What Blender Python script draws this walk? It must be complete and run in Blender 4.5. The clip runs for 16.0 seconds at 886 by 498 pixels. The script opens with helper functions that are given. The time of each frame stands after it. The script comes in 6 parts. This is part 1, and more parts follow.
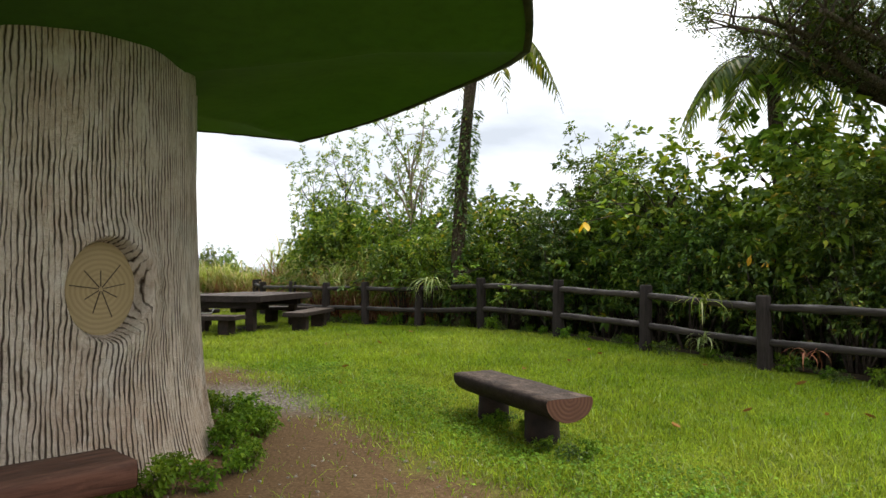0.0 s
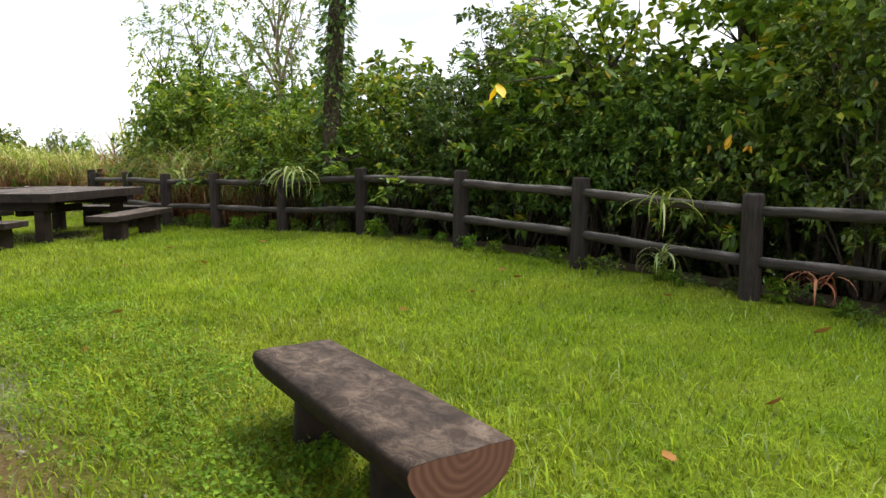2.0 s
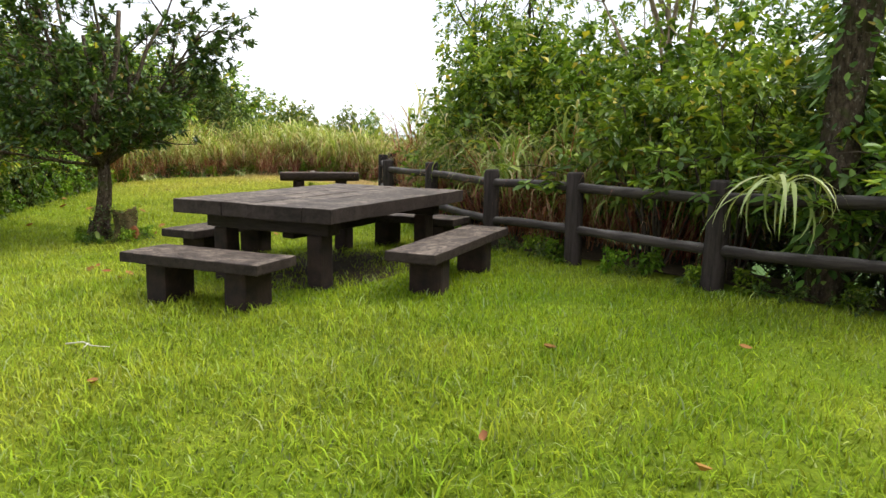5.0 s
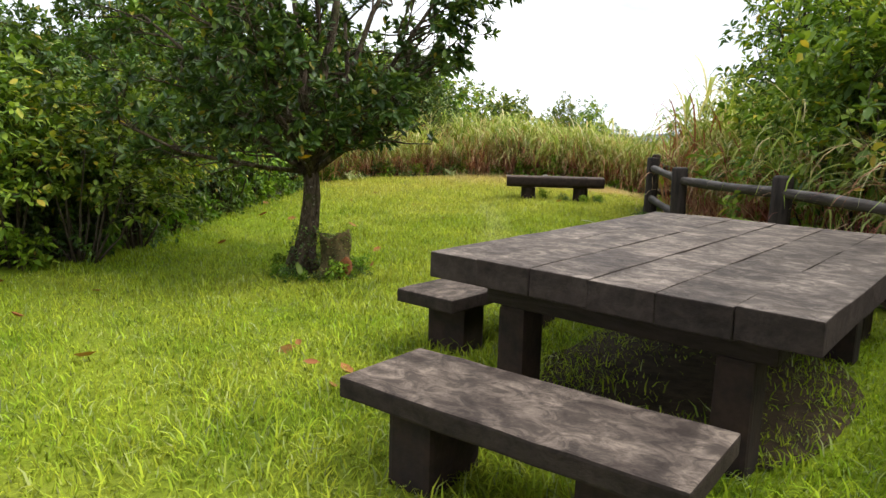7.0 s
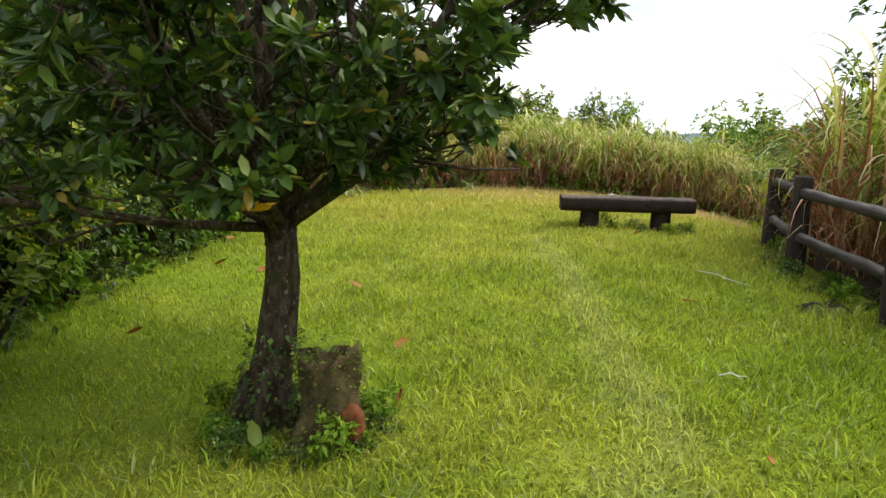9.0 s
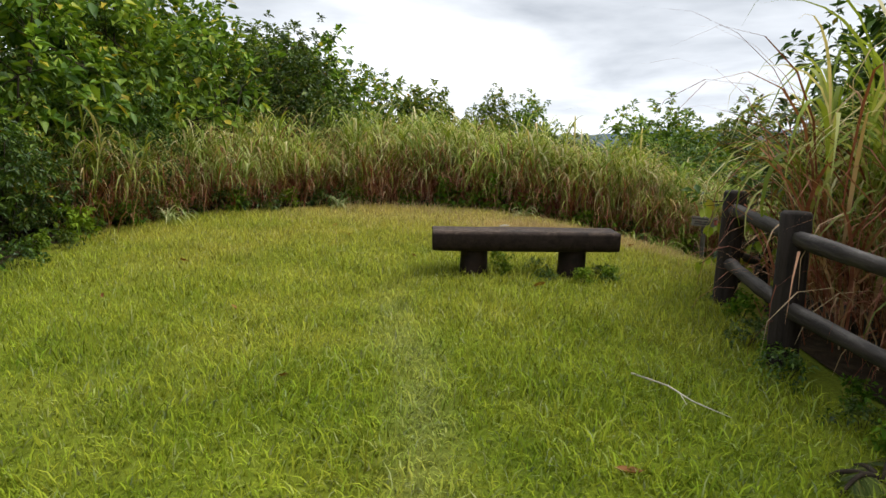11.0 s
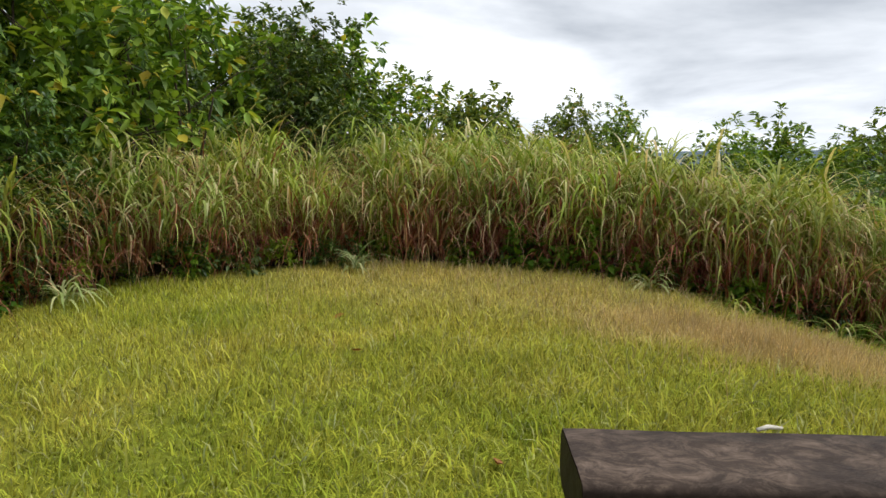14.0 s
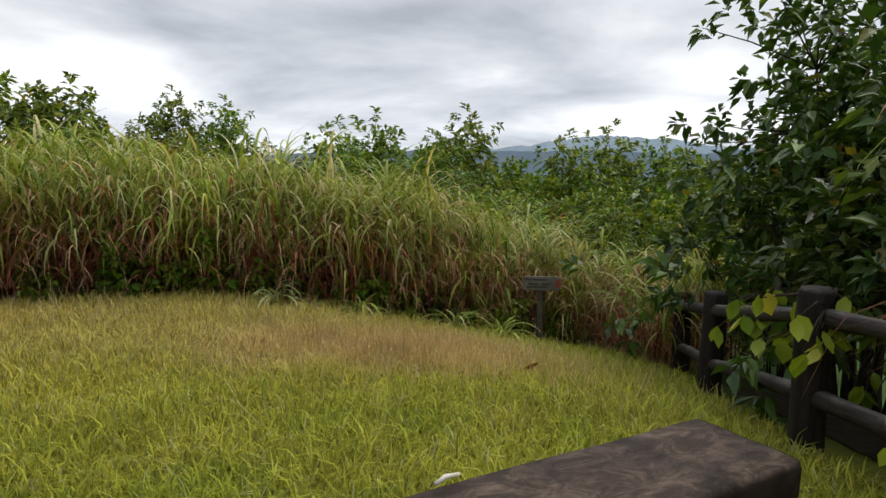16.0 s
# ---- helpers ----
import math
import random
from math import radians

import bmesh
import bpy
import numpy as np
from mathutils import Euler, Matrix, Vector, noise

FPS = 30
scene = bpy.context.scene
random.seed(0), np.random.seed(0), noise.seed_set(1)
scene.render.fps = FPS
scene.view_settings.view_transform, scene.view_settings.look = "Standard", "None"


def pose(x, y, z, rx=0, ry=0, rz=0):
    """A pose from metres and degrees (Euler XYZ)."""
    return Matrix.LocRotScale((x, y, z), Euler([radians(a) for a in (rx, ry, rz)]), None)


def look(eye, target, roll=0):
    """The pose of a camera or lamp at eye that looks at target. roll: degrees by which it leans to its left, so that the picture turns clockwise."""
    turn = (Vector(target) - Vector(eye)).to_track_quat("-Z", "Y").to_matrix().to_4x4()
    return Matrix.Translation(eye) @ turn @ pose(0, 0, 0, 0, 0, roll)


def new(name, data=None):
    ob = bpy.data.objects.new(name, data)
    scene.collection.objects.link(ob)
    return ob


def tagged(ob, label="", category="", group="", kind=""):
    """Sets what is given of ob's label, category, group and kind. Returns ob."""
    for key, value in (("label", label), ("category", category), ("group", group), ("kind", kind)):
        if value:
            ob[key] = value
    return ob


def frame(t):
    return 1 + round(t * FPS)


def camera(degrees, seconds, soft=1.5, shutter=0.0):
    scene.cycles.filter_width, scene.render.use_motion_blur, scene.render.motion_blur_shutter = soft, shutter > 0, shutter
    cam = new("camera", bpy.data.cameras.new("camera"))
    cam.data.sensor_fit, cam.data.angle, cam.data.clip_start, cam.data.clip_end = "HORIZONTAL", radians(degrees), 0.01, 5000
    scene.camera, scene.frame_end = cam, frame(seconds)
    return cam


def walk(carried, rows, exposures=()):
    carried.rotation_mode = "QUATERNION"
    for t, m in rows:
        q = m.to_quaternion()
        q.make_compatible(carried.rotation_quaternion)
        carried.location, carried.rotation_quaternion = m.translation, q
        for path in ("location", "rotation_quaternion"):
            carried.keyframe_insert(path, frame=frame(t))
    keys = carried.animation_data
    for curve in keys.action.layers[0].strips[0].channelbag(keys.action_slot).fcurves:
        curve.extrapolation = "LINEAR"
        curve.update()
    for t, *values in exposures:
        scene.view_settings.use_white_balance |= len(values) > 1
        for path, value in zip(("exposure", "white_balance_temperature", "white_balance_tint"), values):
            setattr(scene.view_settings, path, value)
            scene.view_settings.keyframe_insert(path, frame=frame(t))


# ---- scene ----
cam = camera(65.6, 16.0)
METRES, EYE, TILT, LEAN, TURN = 25.0, 1.3, 1.8, 0.0, 0.0
ROWS = [
    (0.0, 0.0, 0.0, 0.0, 0.0, 0.0, -0.0),
    (0.5, 0.0125, 0.0292, -0.0017, -1.04, -3.63, 0.03),
    (1.0, 0.0229, 0.0596, -0.0034, -6.98, -6.63, -0.02),
    (1.5, 0.0246, 0.0954, -0.0041, -7.39, -8.08, -0.12),
    (2.0, 0.0263, 0.1324, -0.0048, -7.37, -9.26, -0.19),
    (2.5, 0.019, 0.1726, -0.0043, -6.92, -9.69, -0.15),
    (3.0, 0.0115, 0.2077, -0.0057, -3.38, -9.68, -0.27),
    (3.5, -0.0007, 0.2437, -0.0071, 0.16, -9.98, -0.18),
    (4.0, -0.0156, 0.2785, -0.0067, 5.19, -10.12, -0.27),
    (4.5, -0.0351, 0.3132, -0.0084, 7.59, -10.61, -0.3),
    (5.0, -0.0579, 0.3434, -0.007, 13.82, -11.03, -0.41),
    (7.5, -0.173, 0.477, -0.0105, 29.54, -11.65, -0.33),
    (8.0, -0.1957, 0.5038, -0.0092, 29.63, -11.66, -0.35),
    (8.5, -0.2161, 0.5311, -0.0125, 29.08, -11.57, -0.32),
    (9.0, -0.2372, 0.5637, -0.0122, 28.22, -11.61, -0.26),
    (9.5, -0.2464, 0.5948, -0.012, 25.8, -11.3, -0.31),
    (12.0, -0.2838, 0.7491, -0.0163, 20.57, -11.57, -0.29),
    (12.5, -0.302, 0.7775, -0.0175, 26.01, -11.24, -0.24),
    (13.0, -0.3187, 0.8069, -0.0206, 26.82, -10.63, -0.22),
    (13.5, -0.3365, 0.8341, -0.0198, 27.19, -10.19, -0.21),
    (14.0, -0.3427, 0.8555, -0.0189, 24.53, -9.93, -0.22),
    (14.5, -0.3429, 0.8729, -0.0188, 14.59, -9.71, -0.2),
    (15.0, -0.3416, 0.8781, -0.0195, 2.87, -9.35, -0.29),
    (15.5, -0.3434, 0.8805, -0.0193, -6.27, -9.37, -0.38),
    (16.0, -0.3489, 0.8822, -0.0197, -7.07, -9.51, -0.5),
]
# the clip's camera closes down while it turns to the open sky
EXPOSURES = [(0.0, 0.72), (1.0, 0.74), (3.0, 1.38), (4.5, 1.16), (8.0, 1.0), (9.5, 0.84), (11.8, 0.18), (14.0, 0.28), (15.2, 0.0), (16.0, -0.02)]
walk(cam, [(t, pose(0, 0, EYE, TILT, LEAN, TURN) @ pose(METRES * x, METRES * y, METRES * z, 90 + pitch, roll, yaw)) for t, x, y, z, yaw, pitch, roll in ROWS],
     exposures=EXPOSURES)

# ---- sky and sun ----
SUN_EL, SUN_AZ = 56.0, 62.0


def make_world():
    w = bpy.data.worlds.new("overcast_sky")
    scene.world = w
    w.use_nodes = True
    nt = w.node_tree
    nt.nodes.clear()
    N = nt.nodes.new
    L = nt.links.new
    out = N("ShaderNodeOutputWorld")
    bg = N("ShaderNodeBackground")
    L(bg.outputs[0], out.inputs[0])
    sky = N("ShaderNodeTexSky")
    sky.sky_type = "NISHITA"
    sky.sun_disc = False
    sky.sun_elevation, sky.sun_rotation = radians(SUN_EL), radians(SUN_AZ)
    dim = N("ShaderNodeVectorMath")
    dim.operation = "SCALE"
    dim.inputs["Scale"].default_value = 0.09
    L(sky.outputs[0], dim.inputs[0])
    tc = N("ShaderNodeTexCoord")
    sep = N("ShaderNodeSeparateXYZ")
    L(tc.outputs["Generated"], sep.inputs[0])
    up = N("ShaderNodeMath")
    up.operation = "MAXIMUM"
    up.inputs[1].default_value = 0.0
    L(sep.outputs[2], up.inputs[0])
    lift = N("ShaderNodeMath")
    lift.operation = "ADD"
    lift.inputs[1].default_value = 0.2
    L(up.outputs[0], lift.inputs[0])
    plane = N("ShaderNodeVectorMath")
    plane.operation = "DIVIDE"
    cmb = N("ShaderNodeCombineXYZ")
    for k in range(3):
        L(lift.outputs[0], cmb.inputs[k])
    L(tc.outputs["Generated"], plane.inputs[0])
    L(cmb.outputs[0], plane.inputs[1])
    big = N("ShaderNodeTexNoise")
    big.inputs["Scale"].default_value = 0.85
    big.inputs["Detail"].default_value = 7.0
    big.inputs["Roughness"].default_value = 0.52
    big.inputs["Distortion"].default_value = 0.25
    L(plane.outputs[0], big.inputs["Vector"])
    cloud = N("ShaderNodeValToRGB")
    e = cloud.color_ramp.elements
    e[0].position, e[0].color = 0.35, (0.46, 0.5, 0.56, 1)
    e[1].position, e[1].color = 0.66, (1.08, 1.1, 1.13, 1)
    mid = cloud.color_ramp.elements.new(0.5)
    mid.color = (0.72, 0.76, 0.82, 1)
    L(big.outputs["Fac"], cloud.inputs[0])
    gap = N("ShaderNodeTexNoise")
    gap.inputs["Scale"].default_value = 0.4
    gap.inputs["Detail"].default_value = 4.0
    L(plane.outputs[0], gap.inputs["Vector"])
    cover = N("ShaderNodeMapRange")
    cover.inputs[1].default_value, cover.inputs[2].default_value = 0.26, 0.42
    cover.inputs[3].default_value, cover.inputs[4].default_value = 0.45, 1.0
    L(gap.outputs["Fac"], cover.inputs[0])
    mix = N("ShaderNodeMix")
    mix.data_type = "RGBA"
    L(cover.outputs[0], mix.inputs[0])
    L(dim.outputs[0], mix.inputs[6])
    L(cloud.outputs[0], mix.inputs[7])
    glow = N("ShaderNodeMapRange")
    glow.inputs[1].default_value, glow.inputs[2].default_value = 0.0, 0.16
    glow.inputs[3].default_value, glow.inputs[4].default_value = 1.12, 1.0
    L(sep.outputs[2], glow.inputs[0])
    bright = N("ShaderNodeVectorMath")
    bright.operation = "SCALE"
    L(mix.outputs[2], bright.inputs[0])
    L(glow.outputs[0], bright.inputs["Scale"])
    L(bright.outputs[0], bg.inputs[0])
    bg.inputs[1].default_value = 1.0


make_world()
sun_data = bpy.data.lights.new("sun", "SUN")
sun_data.energy, sun_data.angle, sun_data.color = 2.3, radians(38), (1.0, 0.96, 0.88)
sun = new("sun", sun_data)
_a, _e = radians(SUN_AZ), radians(SUN_EL)
sun.matrix_world = look((math.sin(_a) * math.cos(_e) * 40, math.cos(_a) * math.cos(_e) * 40, math.sin(_e) * 40), (0, 0, 0))

# ---- materials ----
class Nodes:
    """Short hand for building one node material."""

    def __init__(self, name):
        self.mat = bpy.data.materials.new(name)
        self.mat.use_nodes = True
        self.nt = self.mat.node_tree
        self.nt.nodes.clear()
        self.out = self.nt.nodes.new("ShaderNodeOutputMaterial")

    def add(self, kind, **values):
        n = self.nt.nodes.new(kind)
        for k, v in values.items():
            n.inputs[k].default_value = v
        return n

    def link(self, a, b):
        self.nt.links.new(a, b)

    def coords(self, scale=(1, 1, 1)):
        tc = self.add("ShaderNodeTexCoord")
        mp = self.add("ShaderNodeMapping")
        mp.inputs["Scale"].default_value = scale
        self.link(tc.outputs["Object"], mp.inputs[0])
        return mp.outputs[0]

    def noise(self, vec, scale, detail=4.0, rough=0.55, distort=0.0):
        n = self.add("ShaderNodeTexNoise", Scale=scale, Detail=detail, Roughness=rough, Distortion=distort)
        self.link(vec, n.inputs["Vector"])
        return n.outputs["Fac"]

    def ramp(self, fac, stops):
        r = self.add("ShaderNodeValToRGB")
        e = r.color_ramp.elements
        while len(e) < len(stops):
            e.new(0.5)
        for el, (p, c) in zip(e, stops):
            el.position, el.color = p, (*c, 1)
        self.link(fac, r.inputs[0])
        return r.outputs[0]

    def range(self, fac, a, b, c=0.0, d=1.0):
        r = self.add("ShaderNodeMapRange")
        for k, v in zip((1, 2, 3, 4), (a, b, c, d)):
            r.inputs[k].default_value = v
        self.link(fac, r.inputs[0])
        return r.outputs[0]

    def math(self, op, a, b=0.0):
        m = self.add("ShaderNodeMath")
        m.operation = op
        for k, v in enumerate((a, b)):
            if isinstance(v, (int, float)):
                m.inputs[k].default_value = v
            else:
                self.link(v, m.inputs[k])
        return m.outputs[0]

    def mix(self, fac, a, b, blend="MIX"):
        m = self.add("ShaderNodeMix")
        m.data_type, m.blend_type = "RGBA", blend
        for k, v in ((0, fac), (6, a), (7, b)):
            if isinstance(v, (int, float)):
                m.inputs[k].default_value = v
            elif isinstance(v, tuple):
                m.inputs[k].default_value = (*v, 1)
            else:
                self.link(v, m.inputs[k])
        return m.outputs[2]

    def bump(self, height, strength=0.4, distance=0.02):
        b = self.add("ShaderNodeBump", Strength=strength, Distance=distance)
        self.link(height, b.inputs["Height"])
        return b.outputs[0]

    def shade(self, color, rough=0.7, normal=None, spec=0.4):
        p = self.add("ShaderNodeBsdfPrincipled")
        p.inputs["Specular IOR Level"].default_value = spec
        for key, v in (("Base Color", color), ("Roughness", rough)):
            if isinstance(v, tuple):
                p.inputs[key].default_value = (*v, 1)
            elif isinstance(v, (int, float)):
                p.inputs[key].default_value = v
            else:
                self.link(v, p.inputs[key])
        if normal is not None:
            self.link(normal, p.inputs["Normal"])
        return p.outputs[0]

    def done(self, shader):
        self.link(shader, self.out.inputs[0])
        return self.mat


def leaf_mat(name, stops, rough=0.45, through_light=0.3, spec=0.3):
    """Leaves: each island takes its own tint, each plant shifts it a little; light passes through in part."""
    n = Nodes(name)
    geo = n.add("ShaderNodeNewGeometry")
    info = n.add("ShaderNodeObjectInfo")
    c = n.ramp(geo.outputs["Random Per Island"], stops)
    v = n.coords()
    patch = n.noise(v, 1.6, 2)
    hsv = n.add("ShaderNodeHueSaturation")
    n.link(c, hsv.inputs["Color"])
    n.link(n.range(info.outputs["Random"], 0, 1, 0.478, 0.51), hsv.inputs["Hue"])
    own = n.range(n.math("FRACT", n.math("MULTIPLY", info.outputs["Random"], 7.3)), 0, 1, 0.78, 1.22)
    n.link(n.math("MULTIPLY", own, n.range(patch, 0.3, 0.7, 0.72, 1.28)), hsv.inputs["Value"])
    base = n.shade(hsv.outputs[0], rough, None, spec)
    t = n.add("ShaderNodeBsdfTranslucent")
    warm = n.mix(1.0, hsv.outputs[0], (1.25, 1.2, 0.55), "MULTIPLY")
    n.link(warm, t.inputs[0])
    m = n.add("ShaderNodeMixShader")
    m.inputs[0].default_value = through_light
    n.link(base, m.inputs[1])
    n.link(t.outputs[0], m.inputs[2])
    return n.done(m.outputs[0])


def wood_mat(name, dark, light, grain=(3, 40, 40), rough=0.7, relief=0.5, worn=(0.33, 0.3, 0.28), worn_amount=0.5):
    """Moulded log concrete with stained wood grain along x, worn pale on the raised grain; sky light on upper faces is
    put into the colour.
    """
    n = Nodes(name)
    v = n.coords(grain)
    g = n.noise(v, 1.0, 6, 0.65, 0.6)
    big = n.noise(n.coords(), 7.0, 8, 0.72)
    spots = n.noise(n.coords(), 55.0, 4, 0.65)
    c = n.ramp(g, [(0.3, dark), (0.62, light)])
    w = n.math("MULTIPLY", n.range(big, 0.48, 0.68), n.range(spots, 0.35, 0.65, 0.2, 1.0))
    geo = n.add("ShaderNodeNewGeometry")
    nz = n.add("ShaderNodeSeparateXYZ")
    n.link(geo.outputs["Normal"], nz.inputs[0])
    # upward faces are painted sky-lit by their normal; worn blotches come on top
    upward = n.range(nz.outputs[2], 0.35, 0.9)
    paled = n.mix(n.range(g, 0.36, 0.62), tuple(x * 0.22 for x in worn), tuple(x * 0.6 for x in worn))
    c = n.mix(n.math("MULTIPLY", upward, 0.8), c, paled)
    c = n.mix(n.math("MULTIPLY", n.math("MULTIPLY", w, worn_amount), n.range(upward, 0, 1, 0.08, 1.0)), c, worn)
    info = n.add("ShaderNodeObjectInfo")
    hsv = n.add("ShaderNodeHueSaturation")
    n.link(c, hsv.inputs["Color"])
    n.link(n.range(info.outputs["Random"], 0, 1, 0.85, 1.15), hsv.inputs["Value"])
    h = n.math("ADD", g, n.math("MULTIPLY", spots, 0.3))
    return n.done(n.shade(hsv.outputs[0], n.range(big, 0.3, 0.7, rough - 0.15, rough + 0.12), n.bump(h, relief, 0.012), 0.2))


def lawn_colour(n, v):
    """Grass tint from the place on the lawn: fresh green, yellowing towards the far end, a straw-pink stand of seed heads."""
    wide = n.noise(v, 0.22, 3)
    fine = n.noise(v, 1.3, 4)
    sep = n.add("ShaderNodeSeparateXYZ")
    n.link(v, sep.inputs[0])
    far = n.range(sep.outputs[1], 18.0, 25.0)
    dry = n.math("ADD", n.math("MULTIPLY", far, 0.44), n.math("MULTIPLY", n.range(wide, 0.42, 0.62), 0.24))
    dry = n.math("MULTIPLY", dry, n.range(fine, 0.25, 0.7, 0.55, 1.15))
    green = n.ramp(fine, [(0.3, (0.148, 0.236, 0.011)), (0.7, (0.245, 0.333, 0.019))])
    c = n.mix(dry, green, (0.48, 0.395, 0.08))
    for x, y, rx, ry, most in ((-8.3, 27.5, 1.6, 0.95, 0.8), (-11.0, 28.3, 4.2, 1.6, 0.3)):
        dx = n.math("DIVIDE", n.math("SUBTRACT", sep.outputs[0], x), rx)
        dy = n.math("DIVIDE", n.math("SUBTRACT", sep.outputs[1], y), ry)
        d = n.math("SQRT", n.math("ADD", n.math("MULTIPLY", dx, dx), n.math("MULTIPLY", dy, dy)))
        d = n.math("ADD", d, n.math("MULTIPLY", n.math("SUBTRACT", fine, 0.5), 0.9))
        c = n.mix(n.range(d, 1.15, 0.35, 0.0, most), c, (0.55, 0.38, 0.18))
    # a faint trodden track towards the far bench
    run = n.range(sep.outputs[1], 17.4, 22.8, -6.33, -9.18)
    off = n.math("ABSOLUTE", n.math("SUBTRACT", n.math("ADD", sep.outputs[0], n.math("MULTIPLY", n.math("SUBTRACT", wide, 0.5), 0.9)), run))
    trod = n.math("MULTIPLY", n.range(n.math("ADD", off, n.math("MULTIPLY", fine, 0.25)), 0.42, 0.12), n.math("MULTIPLY", n.range(sep.outputs[1], 15.5, 17.5), n.range(sep.outputs[1], 23.5, 21.5)))
    c = n.mix(n.math("MULTIPLY", trod, 0.4), c, (0.42, 0.43, 0.14))
    return c, sep, fine


def ground_mat():
    n = Nodes("ground_soil_and_turf")
    v = n.coords()
    c, sep, fine = lawn_colour(n, v)
    grit = n.noise(v, 38.0, 5, 0.7)
    soil = n.ramp(grit, [(0.3, (0.075, 0.045, 0.022)), (0.55, (0.15, 0.095, 0.05)), (0.8, (0.27, 0.19, 0.115))])
    stones = n.add("ShaderNodeTexVoronoi", Scale=24.0)
    n.link(v, stones.inputs["Vector"])
    gravel = n.ramp(stones.outputs["Distance"], [(0.1, (0.4, 0.37, 0.33)), (0.6, (0.14, 0.12, 0.1))])
    gx = n.math("DIVIDE", n.math("ADD", sep.outputs[0], 2.0), 1.7)
    gy = n.math("DIVIDE", n.math("SUBTRACT", sep.outputs[1], 7.6), 0.8)
    gd = n.math("SQRT", n.math("ADD", n.math("MULTIPLY", gx, gx), n.math("MULTIPLY", gy, gy)))
    soil = n.mix(n.range(gd, 1.2, 0.5, 0.0, 0.85), soil, gravel)
    # the worn ground lies on the near side of a line that bends round the trunk
    edge = n.math("ADD", n.math("MULTIPLY", sep.outputs[0], 0.83), n.math("MULTIPLY", sep.outputs[1], 0.56))
    edge = n.math("ADD", edge, n.math("MULTIPLY", n.math("SUBTRACT", fine, 0.5), 1.3))
    bare = n.range(edge, 3.55, 2.75)
    west = n.range(sep.outputs[1], 11.5, 9.0)
    bare = n.math("MULTIPLY", bare, west)
    rx, ry = n.math("ADD", sep.outputs[0], 2.0), n.math("SUBTRACT", sep.outputs[1], 4.2)
    away = n.math("SQRT", n.math("ADD", n.math("MULTIPLY", rx, rx), n.math("MULTIPLY", ry, ry)))
    bare = n.math("MULTIPLY", bare, n.range(n.math("ADD", away, fine), 7.0, 5.4))
    under = n.mix(n.range(grit, 0.3, 0.75), n.mix(0.72, c, (0.03, 0.042, 0.01)), c)
    col = n.mix(bare, under, soil)
    out = n.range(n.math("ADD", n.math("ABSOLUTE", n.math("ADD", sep.outputs[0], 4.0)), n.math("ABSOLUTE", n.math("SUBTRACT", sep.outputs[1], 16.0))), 30, 60)
    woods = n.ramp(n.noise(v, 0.05, 6, 0.7), [(0.35, (0.03, 0.06, 0.02)), (0.65, (0.07, 0.12, 0.035))])
    east = n.math("ADD", n.math("MULTIPLY", n.math("SUBTRACT", sep.outputs[0], 6.0), 0.82), n.math("MULTIPLY", n.math("SUBTRACT", sep.outputs[1], 6.0), 0.57))
    out = n.math("MAXIMUM", out, n.range(east, 1.0, 2.0))
    out = n.math("MAXIMUM", out, n.range(sep.outputs[1], 31.0, 32.0))
    out = n.math("MAXIMUM", out, n.range(sep.outputs[0], -15.0, -16.0))
    col = n.mix(out, col, woods)
    return n.done(n.shade(col, 0.9, n.bump(grit, 0.6, 0.02), 0.05))


def blade_mat():
    n = Nodes("lawn_grass_blades")
    v = n.coords()
    c, sep, fine = lawn_colour(n, v)
    geo = n.add("ShaderNodeNewGeometry")
    hsv = n.add("ShaderNodeHueSaturation")
    n.link(c, hsv.inputs["Color"])
    rnd = geo.outputs["Random Per Island"]
    n.link(n.range(rnd, 0, 1, 0.55, 1.75), hsv.inputs["Value"])
    n.link(n.range(n.math("FRACT", n.math("MULTIPLY", rnd, 13.7)), 0, 1, 0.478, 0.515), hsv.inputs["Hue"])
    n.link(n.range(n.math("FRACT", n.math("MULTIPLY", rnd, 29.3)), 0.8, 1.0, 1.0, 0.6), hsv.inputs["Saturation"])
    t = n.add("ShaderNodeBsdfTranslucent")
    n.link(hsv.outputs[0], t.inputs[0])
    m = n.add("ShaderNodeMixShader")
    m.inputs[0].default_value = 0.35
    n.link(n.shade(hsv.outputs[0], 0.8, None, 0.05), m.inputs[1])
    n.link(t.outputs[0], m.inputs[2])
    return n.done(m.outputs[0])


